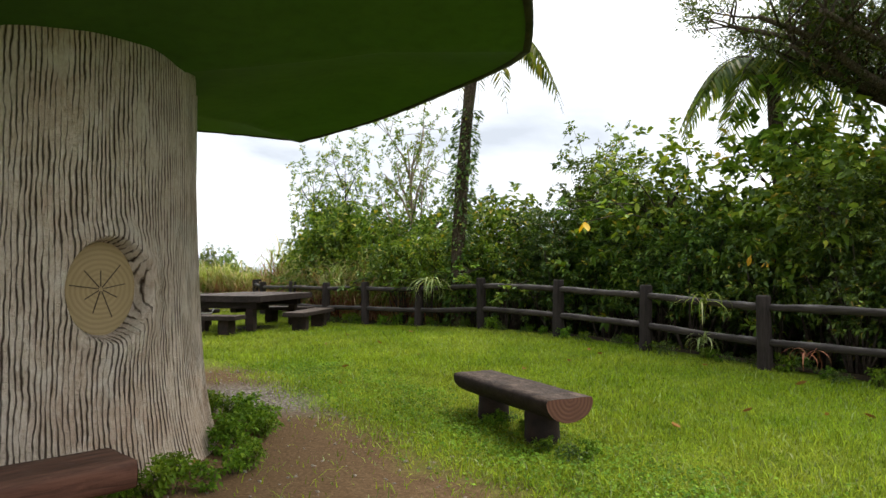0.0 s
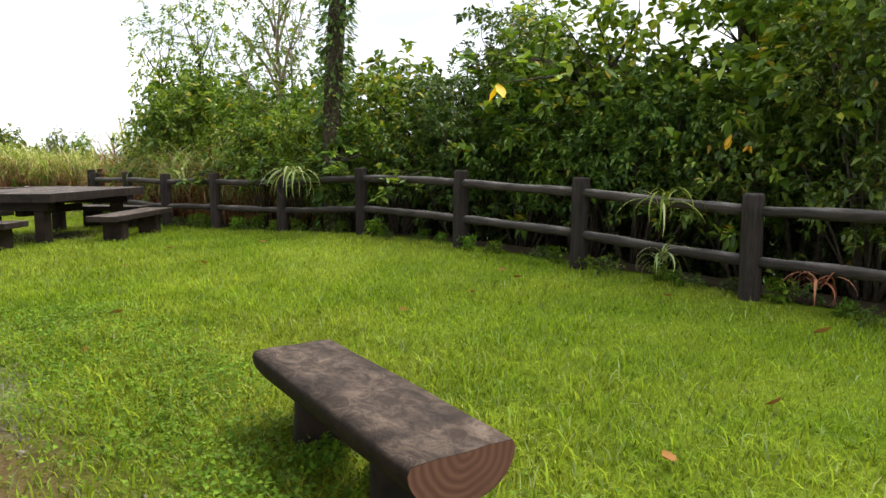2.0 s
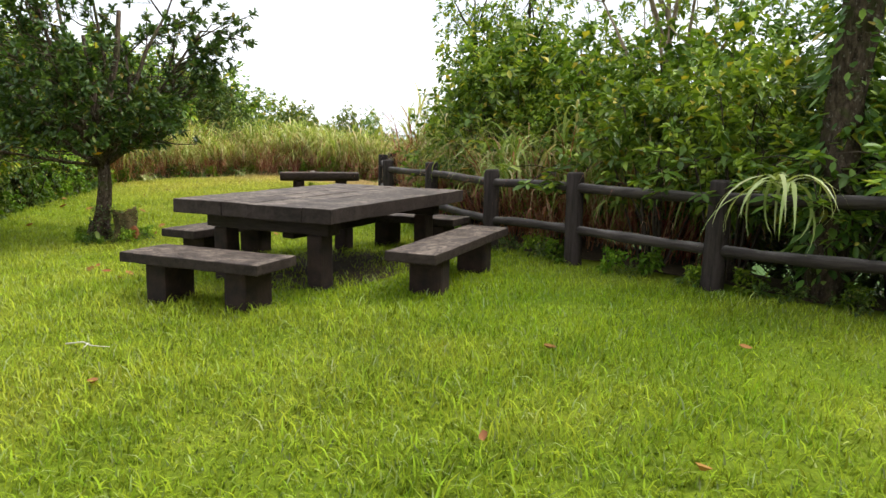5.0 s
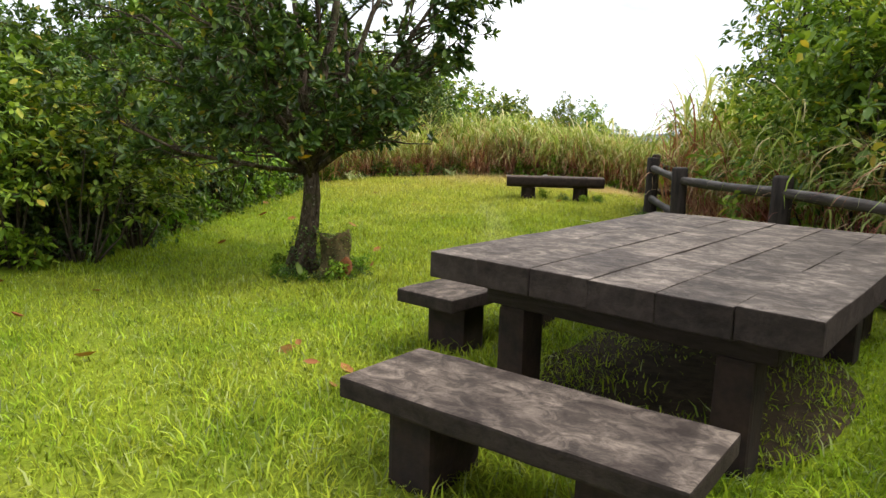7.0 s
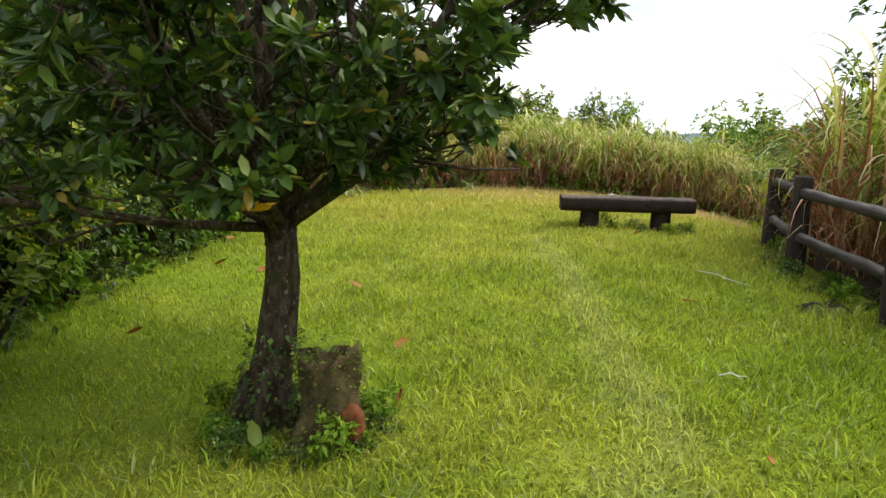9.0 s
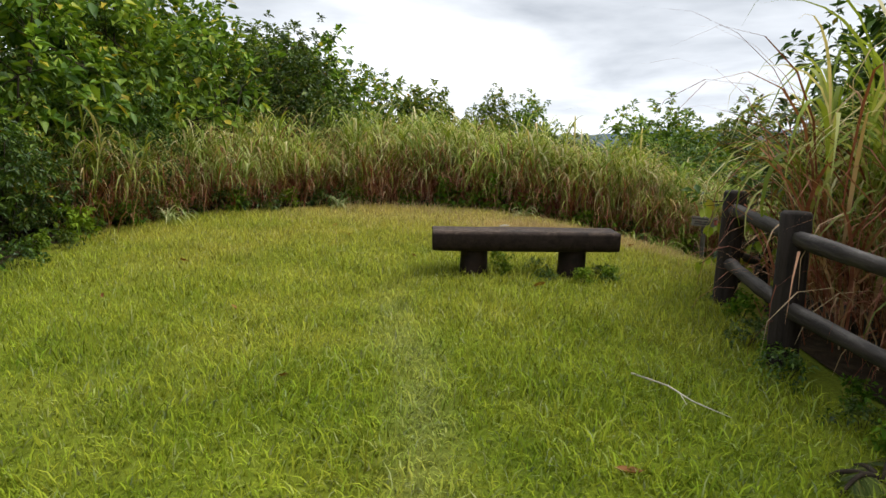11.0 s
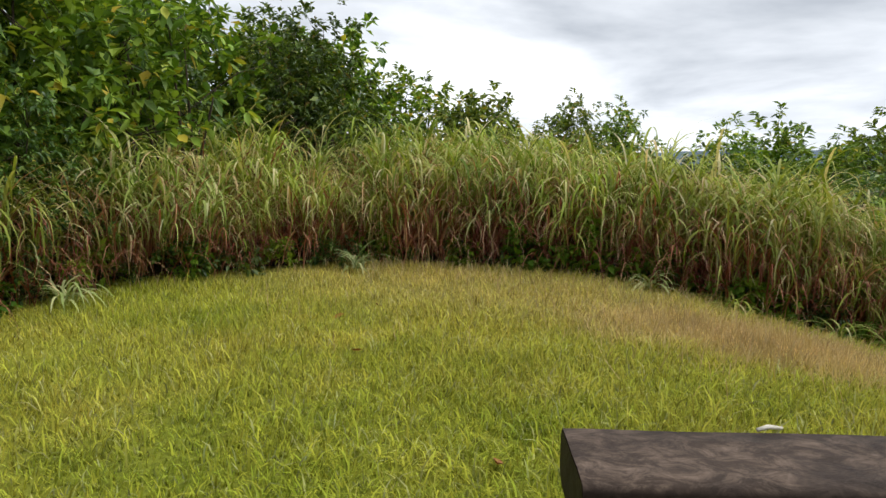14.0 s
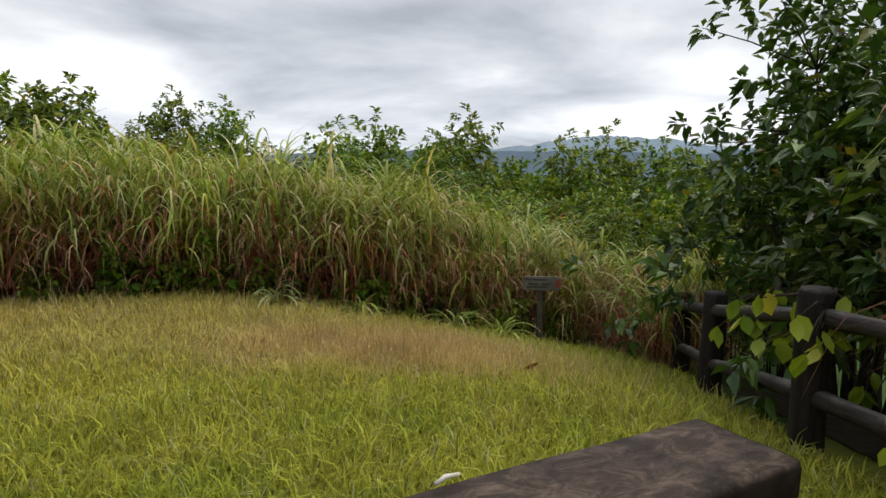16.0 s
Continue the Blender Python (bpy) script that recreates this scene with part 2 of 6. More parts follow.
def bark_trunk_mat():
    """Grey-tan moulded bark: narrow dark furrows that run up, wander and break off."""
    n = Nodes("moulded_bark")
    v = n.coords()
    sep = n.add("ShaderNodeSeparateXYZ")
    n.link(v, sep.inputs[0])
    angle = n.math("ARCTAN2", sep.outputs[1], sep.outputs[0])
    wander = n.noise(n.coords((1, 1, 0.35)), 3.2, 3, 0.55)
    wiggle = n.noise(n.coords((1, 1, 0.5)), 14.0, 2, 0.5)
    u = n.math("ADD", n.math("MULTIPLY", angle, 118.0), n.math("ADD", n.math("MULTIPLY", wander, 7.0), n.math("MULTIPLY", wiggle, 2.6)))
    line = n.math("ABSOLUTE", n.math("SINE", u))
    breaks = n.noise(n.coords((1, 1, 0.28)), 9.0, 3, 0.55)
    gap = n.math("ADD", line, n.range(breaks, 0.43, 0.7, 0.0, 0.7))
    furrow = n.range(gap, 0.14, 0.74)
    cross = n.noise(n.coords((1, 1, 2.4)), 11.0, 5, 0.7, 1.2)
    fine = n.noise(n.coords((1, 1, 0.35)), 38.0, 6, 0.7)
    big = n.noise(v, 1.3, 5, 0.65)
    pale = n.noise(v, 3.4, 5, 0.7)
    c = n.ramp(fine, [(0.25, (0.42, 0.32, 0.23)), (0.5, (0.62, 0.51, 0.4)), (0.75, (0.76, 0.67, 0.56))])
    c = n.mix(n.range(big, 0.5, 0.72, 0.0, 0.55), c, (0.4, 0.24, 0.15))
    c = n.mix(n.range(pale, 0.5, 0.7, 0.0, 0.55), c, (0.74, 0.69, 0.6))
    # shade inside cracks and furrows is put into the colour; their relief is bump
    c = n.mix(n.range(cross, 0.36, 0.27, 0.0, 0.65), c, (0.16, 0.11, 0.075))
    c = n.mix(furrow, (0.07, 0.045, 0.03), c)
    h = n.math("ADD", n.math("ADD", furrow, n.math("MULTIPLY", fine, 0.5)), n.math("MULTIPLY", cross, 0.6))
    return n.done(n.shade(c, 0.9, n.bump(h, 1.0, 0.04), 0.12))


def slab_mat(name, dark, light, lit_worn, amount=0.6):
    """Cast plank concrete, brown stain worn to pale scuffs and streaks; the upper side's light is put into the colour
    too.
    """
    n = Nodes(name)
    v = n.coords()
    streak = n.noise(n.coords((5, 5, 7)), 2.6, 8, 0.72, 0.4)
    blotch = n.noise(v, 2.6, 6, 0.66, 0.6)
    scuff = n.noise(n.coords((1.0, 1.5, 1.0)), 8.0, 9, 0.78, 0.9)
    pore = n.noise(v, 90.0, 3, 0.7)
    c = n.ramp(streak, [(0.3, dark), (0.66, light)])
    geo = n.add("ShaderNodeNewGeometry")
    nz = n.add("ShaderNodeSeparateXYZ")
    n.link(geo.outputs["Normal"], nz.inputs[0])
    # top light painted by facing: sides get a tenth of the pale tone
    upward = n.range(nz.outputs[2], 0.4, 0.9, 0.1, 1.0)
    c = n.mix(n.math("MULTIPLY", upward, n.range(blotch, 0.36, 0.64, 0.05, 0.5)), c, tuple(x * 0.42 for x in lit_worn))
    c = n.mix(n.math("MULTIPLY", upward, n.math("MULTIPLY", n.range(scuff, 0.45, 0.66), n.range(blotch, 0.4, 0.6, amount * 0.3, amount))), c, lit_worn)
    c = n.mix(n.range(pore, 0.62, 0.74, 0.0, 0.5), c, dark)
    info = n.add("ShaderNodeObjectInfo")
    hsv = n.add("ShaderNodeHueSaturation")
    n.link(c, hsv.inputs["Color"])
    n.link(n.range(info.outputs["Random"], 0, 1, 0.85, 1.18), hsv.inputs["Value"])
    h = n.math("ADD", n.math("MULTIPLY", streak, 0.7), n.math("ADD", n.math("MULTIPLY", scuff, 0.4), n.math("MULTIPLY", pore, 0.25)))
    return n.done(n.shade(hsv.outputs[0], n.range(blotch, 0.3, 0.7, 0.62, 0.88), n.bump(h, 0.6, 0.012), 0.14))


def plain_mat(name, a, b, scale=8.0, rough=0.7, relief=0.25, spec=0.35, stretch=(1, 1, 1)):
    n = Nodes(name)
    v = n.coords(stretch)
    g = n.noise(v, scale, 6, 0.62)
    d = n.noise(v, scale * 7, 3, 0.6)
    c = n.ramp(g, [(0.32, a), (0.68, b)])
    c = n.mix(n.range(d, 0.45, 0.75, 0.0, 0.35), c, tuple(x * 0.6 for x in a))
    return n.done(n.shade(c, rough, n.bump(n.math("ADD", g, n.math("MULTIPLY", d, 0.4)), relief, 0.015), spec))


def ring_mat(name, dark, light, scale=14.0, axis="X"):
    """A sawn end with growth rings round local x."""
    n = Nodes(name)
    w = n.add("ShaderNodeTexWave", Scale=scale, Distortion=2.0, Detail=3.0)
    w.wave_type, w.rings_direction = "RINGS", axis
    n.link(n.coords(), w.inputs["Vector"])
    g = n.noise(n.coords(), 9.0, 5)
    c = n.ramp(w.outputs["Fac"], [(0.2, dark), (0.7, light)])
    c = n.mix(n.range(g, 0.45, 0.75, 0.0, 0.6), c, dark)
    return n.done(n.shade(c, 0.8, n.bump(w.outputs["Fac"], 0.3, 0.006), 0.3))


M_GROUND, M_BLADE = ground_mat(), blade_mat()
M_TRUNK = bark_trunk_mat()
M_CANOPY = plain_mat("green_painted_concrete", (0.045, 0.115, 0.014), (0.062, 0.15, 0.02), 1.2, 0.75, 0.1)
M_RIM = plain_mat("dark_canopy_rim", (0.02, 0.025, 0.015), (0.05, 0.05, 0.035), 6, 0.85)
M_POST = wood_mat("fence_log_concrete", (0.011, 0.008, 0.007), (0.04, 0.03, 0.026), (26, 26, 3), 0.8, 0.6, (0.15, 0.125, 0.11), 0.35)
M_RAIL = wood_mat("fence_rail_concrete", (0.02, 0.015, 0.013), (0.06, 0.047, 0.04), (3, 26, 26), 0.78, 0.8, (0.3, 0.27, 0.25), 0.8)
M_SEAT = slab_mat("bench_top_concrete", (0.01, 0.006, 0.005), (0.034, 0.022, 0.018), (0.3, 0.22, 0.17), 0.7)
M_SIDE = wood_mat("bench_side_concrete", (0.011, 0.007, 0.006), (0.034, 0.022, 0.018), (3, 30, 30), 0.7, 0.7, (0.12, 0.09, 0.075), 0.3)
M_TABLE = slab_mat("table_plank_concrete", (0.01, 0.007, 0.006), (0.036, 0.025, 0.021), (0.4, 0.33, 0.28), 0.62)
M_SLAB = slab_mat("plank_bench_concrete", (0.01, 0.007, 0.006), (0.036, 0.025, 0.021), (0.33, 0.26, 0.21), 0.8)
M_LEG = plain_mat("bench_leg_concrete", (0.009, 0.005, 0.004), (0.036, 0.019, 0.013), 7, 0.85, 0.5)
M_RUST = ring_mat("reddish_log_end", (0.11, 0.047, 0.029), (0.145, 0.064, 0.039), 9.0)
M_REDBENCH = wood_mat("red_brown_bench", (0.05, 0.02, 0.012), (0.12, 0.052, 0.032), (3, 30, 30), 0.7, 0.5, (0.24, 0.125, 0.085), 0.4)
M_KNOT = ring_mat("pale_knot_face", (0.3, 0.225, 0.115), (0.35, 0.265, 0.14), 9.0, "Z")
M_CRACK = plain_mat("dark_crack", (0.05, 0.035, 0.02), (0.08, 0.055, 0.03), 10)


def bark_mat():
    """Dark rough bark with moss and pale lichen flecks."""
    n = Nodes("mossy_bark")
    g = n.noise(n.coords((1, 1, 0.4)), 26.0, 6, 0.7)
    c = n.ramp(g, [(0.34, (0.018, 0.013, 0.009)), (0.66, (0.13, 0.095, 0.066))])
    moss = n.noise(n.coords(), 7.0, 5, 0.65)
    c = n.mix(n.range(moss, 0.52, 0.66, 0.0, 0.75), c, (0.045, 0.06, 0.014))
    lichen = n.noise(n.coords((1, 1, 0.7)), 34.0, 3, 0.6)
    c = n.mix(n.range(lichen, 0.6, 0.7, 0.0, 0.7), c, (0.27, 0.25, 0.2))
    return n.done(n.shade(c, 0.95, n.bump(n.math("ADD", g, n.math("MULTIPLY", lichen, 0.4)), 1.0, 0.03), 0.1))


M_BARK = bark_mat()
M_TWIG = plain_mat("twig_bark", (0.03, 0.022, 0.015), (0.085, 0.065, 0.045), 20, 0.9, 0.5, 0.2)
M_PALEBARK = plain_mat("pale_smooth_bark", (0.2, 0.14, 0.09), (0.36, 0.29, 0.22), 9, 0.85, 0.4, 0.2)
M_STUMP = plain_mat("mossy_rotten_stump", (0.022, 0.026, 0.008), (0.17, 0.12, 0.055), 12, 0.95, 1.0, 0.2)
M_ROT = plain_mat("red_rotten_wood", (0.1, 0.03, 0.012), (0.26, 0.1, 0.035), 12, 0.9, 0.8, 0.2)
M_SIGN = plain_mat("weathered_sign_board", (0.15, 0.135, 0.11), (0.28, 0.26, 0.22), 6, 0.8, 0.2)
M_SIGNPOST = plain_mat("weathered_sign_post", (0.06, 0.055, 0.04), (0.13, 0.12, 0.1), 12, 0.85, 0.3)
M_INK = plain_mat("faded_dark_lettering", (0.06, 0.055, 0.05), (0.1, 0.095, 0.09), 20, 0.8, 0.05)
M_REDMARK = plain_mat("faded_red_mark", (0.3, 0.06, 0.04), (0.36, 0.1, 0.07), 12, 0.8, 0.05)
M_METAL = plain_mat("dull_metal", (0.4, 0.4, 0.38), (0.6, 0.6, 0.57), 30, 0.4, 0.1, 0.6)
M_WHITE = plain_mat("pale_dry_twig", (0.55, 0.5, 0.4), (0.75, 0.7, 0.6), 30, 0.8, 0.2)
# the haze of distance is put into these two base colours, paler farther off
M_HILL = plain_mat("haze_tinted_hills", (0.095, 0.13, 0.165), (0.125, 0.165, 0.2), 0.004, 1.0, 0.0, 0.0)
M_HILL2 = plain_mat("haze_tinted_mountain", (0.2, 0.26, 0.31), (0.25, 0.31, 0.36), 0.004, 1.0, 0.0, 0.0)
LM_BROAD = leaf_mat("broad_bright_leaves", [(0.0, (0.04, 0.09, 0.01)), (0.5, (0.12, 0.215, 0.022)), (0.93, (0.29, 0.4, 0.05)), (0.985, (0.5, 0.4, 0.045))])
LM_DARK = leaf_mat("dark_glossy_leaves", [(0.0, (0.03, 0.066, 0.013)), (0.6, (0.074, 0.14, 0.022)), (0.96, (0.17, 0.25, 0.038)), (0.99, (0.28, 0.21, 0.035))], 0.4, 0.25, 0.35)
LM_EVERGREEN = leaf_mat("evergreen_leaves", [(0.0, (0.022, 0.05, 0.011)), (0.6, (0.052, 0.1, 0.018)), (0.96, (0.13, 0.19, 0.035)), (0.99, (0.26, 0.19, 0.03))], 0.4, 0.22, 0.35)
LM_PALE = leaf_mat("pale_yellow_green_leaves", [(0.0, (0.07, 0.12, 0.02)), (0.5, (0.13, 0.2, 0.03)), (0.95, (0.24, 0.27, 0.05))], 0.5, 0.4)
LM_VINE = leaf_mat("yellow_green_vine_leaves", [(0.0, (0.16, 0.26, 0.02)), (0.8, (0.34, 0.43, 0.05)), (1.0, (0.5, 0.4, 0.06))], 0.5, 0.3)
LM_REED = leaf_mat("silver_grass_blades", [(0.0, (0.13, 0.2, 0.025)), (0.4, (0.27, 0.35, 0.06)), (0.75, (0.44, 0.48, 0.16)), (0.9, (0.64, 0.61, 0.36)), (1.0, (0.5, 0.36, 0.17))], 0.6, 0.32, 0.15)
LM_DEAD = leaf_mat("dry_brown_grass", [(0.0, (0.17, 0.055, 0.035)), (0.55, (0.36, 0.145, 0.085)), (0.85, (0.52, 0.3, 0.17)), (1.0, (0.66, 0.52, 0.32))], 0.7, 0.25, 0.2)
LM_FERN = leaf_mat("fern_fronds", [(0.0, (0.05, 0.09, 0.015)), (0.7, (0.12, 0.18, 0.028)), (1.0, (0.24, 0.24, 0.06))], 0.5, 0.4)
LM_STRAP = leaf_mat("pale_strap_leaves", [(0.0, (0.24, 0.32, 0.1)), (1.0, (0.55, 0.57, 0.3))], 0.45, 0.3)
LM_YELLOW = leaf_mat("yellow_orange_leaves", [(0.0, (0.55, 0.3, 0.02)), (1.0, (0.65, 0.4, 0.03))], 0.5, 0.35)
LM_FALLEN = leaf_mat("fallen_brown_leaves", [(0.0, (0.2, 0.09, 0.025)), (0.6, (0.42, 0.21, 0.05)), (1.0, (0.52, 0.36, 0.14))], 0.7, 0.1)
# litter under the thicket and hedge; also the painted shade below the table
M_LITTER_SHADE = plain_mat("leaf_litter_and_table_shade", (0.022, 0.017, 0.01), (0.07, 0.05, 0.028), 9, 0.95, 0.9, 0.1)
LM_CLOVER = leaf_mat("clover_leaves", [(0.0, (0.07, 0.15, 0.012)), (0.6, (0.13, 0.24, 0.018)), (1.0, (0.22, 0.33, 0.03))], 0.6, 0.25, 0.15)
LM_STRAW = leaf_mat("straw_seed_heads", [(0.0, (0.5, 0.36, 0.19)), (1.0, (0.75, 0.58, 0.36))], 0.7, 0.35, 0.1)
M_STONE = plain_mat("grey_brown_gravel", (0.16, 0.13, 0.1), (0.42, 0.37, 0.31), 25, 0.85, 0.3, 0.2)
M_CREAM = plain_mat("cream_painted_pipe", (0.42, 0.37, 0.26), (0.55, 0.5, 0.38), 6, 0.7, 0.15)

# ---- builders ----
RNG = np.random.default_rng(7)


def mesh_from(name, verts, faces, mat, smooth=False):
    """faces: a list of arrays, each (n, 3) or (n, 4)."""
    me = bpy.data.meshes.new(name)
    verts = np.asarray(verts, np.float32).reshape(-1, 3)
    blocks = [np.asarray(f, np.int32) for f in faces if len(f)]
    me.vertices.add(len(verts))
    me.vertices.foreach_set("co", verts.ravel())
    loops = np.concatenate([b.ravel() for b in blocks])
    totals = np.concatenate([np.full(len(b), b.shape[1], np.int32) for b in blocks])
    me.loops.add(len(loops))
    me.loops.foreach_set("vertex_index", loops)
    me.polygons.add(len(totals))
    me.polygons.foreach_set("loop_start", np.concatenate([[0], np.cumsum(totals)[:-1]]).astype(np.int32))
    me.polygons.foreach_set("loop_total", totals)
    if smooth:
        me.polygons.foreach_set("use_smooth", np.ones(len(totals), bool))
    me.update(calc_edges=True)
    me.materials.append(mat)
    return me


def thing(name, m, label, category, group="", kind=""):
    ob = new(name)
    ob.empty_display_size = 0.1
    ob.matrix_basis = m
    return tagged(ob, label, category, group, kind)


def part(name, me, parent, label="", m=None, mat=None, stuff=False):
    if isinstance(me, bmesh.types.BMesh):
        bm, me = me, bpy.data.meshes.new(name)
        bm.to_mesh(me)
        bm.free()
        me.materials.append(mat)
    ob = new(name, me)
    ob.parent = parent
    if m is not None:
        ob.matrix_basis = m
    return tagged(ob, label, kind="stuff" if stuff else "")


def smooth_bm(bm):
    for f in bm.faces:
        f.smooth = True
    return bm


def box_bm(sx, sy, sz, bevel=0.015, cuts=0, rough=0.0, at=(0, 0, 0)):
    """A box with worn, rounded edges; its base lies at z = at[2]."""
    bm = bmesh.new()
    bmesh.ops.create_cube(bm, size=1.0)
    bmesh.ops.scale(bm, vec=(sx, sy, sz), verts=bm.verts)
    if cuts:
        long_edges = [e for e in bm.edges if abs((e.verts[0].co - e.verts[1].co)[0 if sx >= sy else 1]) > 0.5 * max(sx, sy)]
        bmesh.ops.subdivide_edges(bm, edges=long_edges, cuts=cuts, use_grid_fill=True)
    sharp = [e for e in bm.edges if len(e.link_faces) == 2 and e.calc_face_angle() > 0.5]
    bmesh.ops.bevel(bm, geom=sharp, offset=bevel, segments=2, affect="EDGES", profile=0.6)
    for v in bm.verts:
        if rough:
            v.co += noise.noise_vector(v.co * 5 + Vector((sx * 7, sy * 3, 0))) * rough
        v.co += Vector((at[0], at[1], at[2] + sz / 2))
    return bm


def tube(points, radii, sides=7, wobble=0.0, seed=0.0):
    """A closed tapered tube along points: verts and a list of quads and tris."""
    pts = [Vector(p) for p in points]
    verts, quads, tris = [], [], []
    ref = None
    for k, p in enumerate(pts):
        t = (pts[min(k + 1, len(pts) - 1)] - pts[max(k - 1, 0)]).normalized()
        if ref is None:
            ref = t.orthogonal().normalized()
        ref = (ref - t * ref.dot(t)).normalized()
        side = t.cross(ref)
        for j in range(sides):
            a = 2 * math.pi * j / sides
            d = ref * math.cos(a) + side * math.sin(a)
            r = radii[k]
            if wobble:
                r *= 1 + wobble * noise.noise((p + d * 0.3) * 4 + Vector((seed, 0, 0)))
            verts.append(p + d * r)
    for k in range(len(pts) - 1):
        for j in range(sides):
            a, b = k * sides + j, k * sides + (j + 1) % sides
            quads.append((a, b, b + sides, a + sides))
    n = len(verts)
    verts += [pts[0], pts[-1]]
    for j in range(sides):
        tris.append((n, (j + 1) % sides, j))
        o = (len(pts) - 1) * sides
        tris.append((n + 1, o + j, o + (j + 1) % sides))
    return verts, quads, tris


class Heap:
    """Gathers tubes into one mesh."""

    def __init__(self):
        self.v, self.q, self.t = [], [], []

    def put(self, made):
        v, q, t = made
        o = len(self.v)
        self.v += [tuple(p) for p in v]
        self.q += [tuple(i + o for i in f) for f in q]
        self.t += [tuple(i + o for i in f) for f in t]

    def mesh(self, name, mat, smooth=True):
        return mesh_from(name, self.v, [self.q, self.t], mat, smooth)


def unit(a):
    return a / np.maximum(np.linalg.norm(a, axis=-1, keepdims=True), 1e-9)


def leaf_mesh(name, base, way, length, width, mat, droop=0.25, fold=0.18, rng=None, small=False):
    """Pointed leaves with a folded midrib, one island each. base, way: (n, 3); length, width: (n,). small: two faces a leaf."""
    rng = rng or RNG
    n = len(base)
    way = unit(way)
    up = np.array([0, 0, 1.0]) + rng.normal(0, 0.35, (n, 3))
    side = unit(np.cross(way, up))
    nor = np.cross(side, way)
    L, W = length[:, None], width[:, None]
    down = np.array([0, 0, -1.0])
    if small:
        mid = base + way * L * 0.45 + down * L * droop * 0.2 + nor * W * fold * 1.4
        v = np.stack([base, mid + side * W * 0.5, base + way * L + down * L * droop, mid - side * W * 0.5], 1).reshape(-1, 3)
        o = (np.arange(n) * 4)[:, None]
        return mesh_from(name, v, [np.concatenate([o + np.array((0, 1, 2)), o + np.array((0, 2, 3))])], mat, False)
    rows = [base]
    for s, w in ((0.3, 0.82), (0.66, 0.9)):
        mid = base + way * L * s + down * L * droop * s * s - nor * W * fold
        rows += [mid - side * W * w * 0.5 + nor * W * fold, mid, mid + side * W * w * 0.5 + nor * W * fold]
    rows.append(base + way * L + down * L * droop)
    v = np.stack(rows, 1).reshape(-1, 3)
    o = (np.arange(n) * 8)[:, None]
    tris = np.concatenate([o + np.array(f) for f in ((0, 2, 1), (0, 3, 2), (4, 5, 7), (5, 6, 7))])
    quads = np.concatenate([o + np.array(f) for f in ((1, 2, 5, 4), (2, 3, 6, 5))])
    return mesh_from(name, v, [quads, tris], mat, True)


def blade_strips(name, base, lean, length, width, mat, segs=5, arch=0.8, rng=None, start=(0.05, 0.25), power=1.7):
    """Long arching grass blades as ribbons with a crease, one island each."""
    rng = rng or RNG
    n = len(base)
    lean = unit(np.c_[lean, np.zeros(n)])
    side = np.c_[-lean[:, 1], lean[:, 0], np.zeros(n)]
    pos = base.copy()
    bend = rng.uniform(*start, n)
    turn = arch * rng.uniform(0.55, 1.25, n)
    rows = []
    for k in range(segs + 1):
        s = k / segs
        w = width * (0.55 + 0.9 * s if s < 0.4 else 0.91 * (1 - s) / 0.6 + 0.02)
        rows += [pos - side * w[:, None] * 0.5, pos + side * w[:, None] * 0.5]
        ang = bend + turn * 2.3 * s ** power
        step = np.sin(ang)[:, None] * lean + np.cos(ang)[:, None] * np.array([0, 0, 1.0])
        pos = pos + step * (length / segs)[:, None]
    v = np.stack(rows, 1).reshape(-1, 3)
    o = (np.arange(n) * (2 * segs + 2))[:, None]
    quads = np.concatenate([o + np.array((2 * k, 2 * k + 1, 2 * k + 3, 2 * k + 2)) for k in range(segs)])
    return mesh_from(name, v, [quads], mat, True)


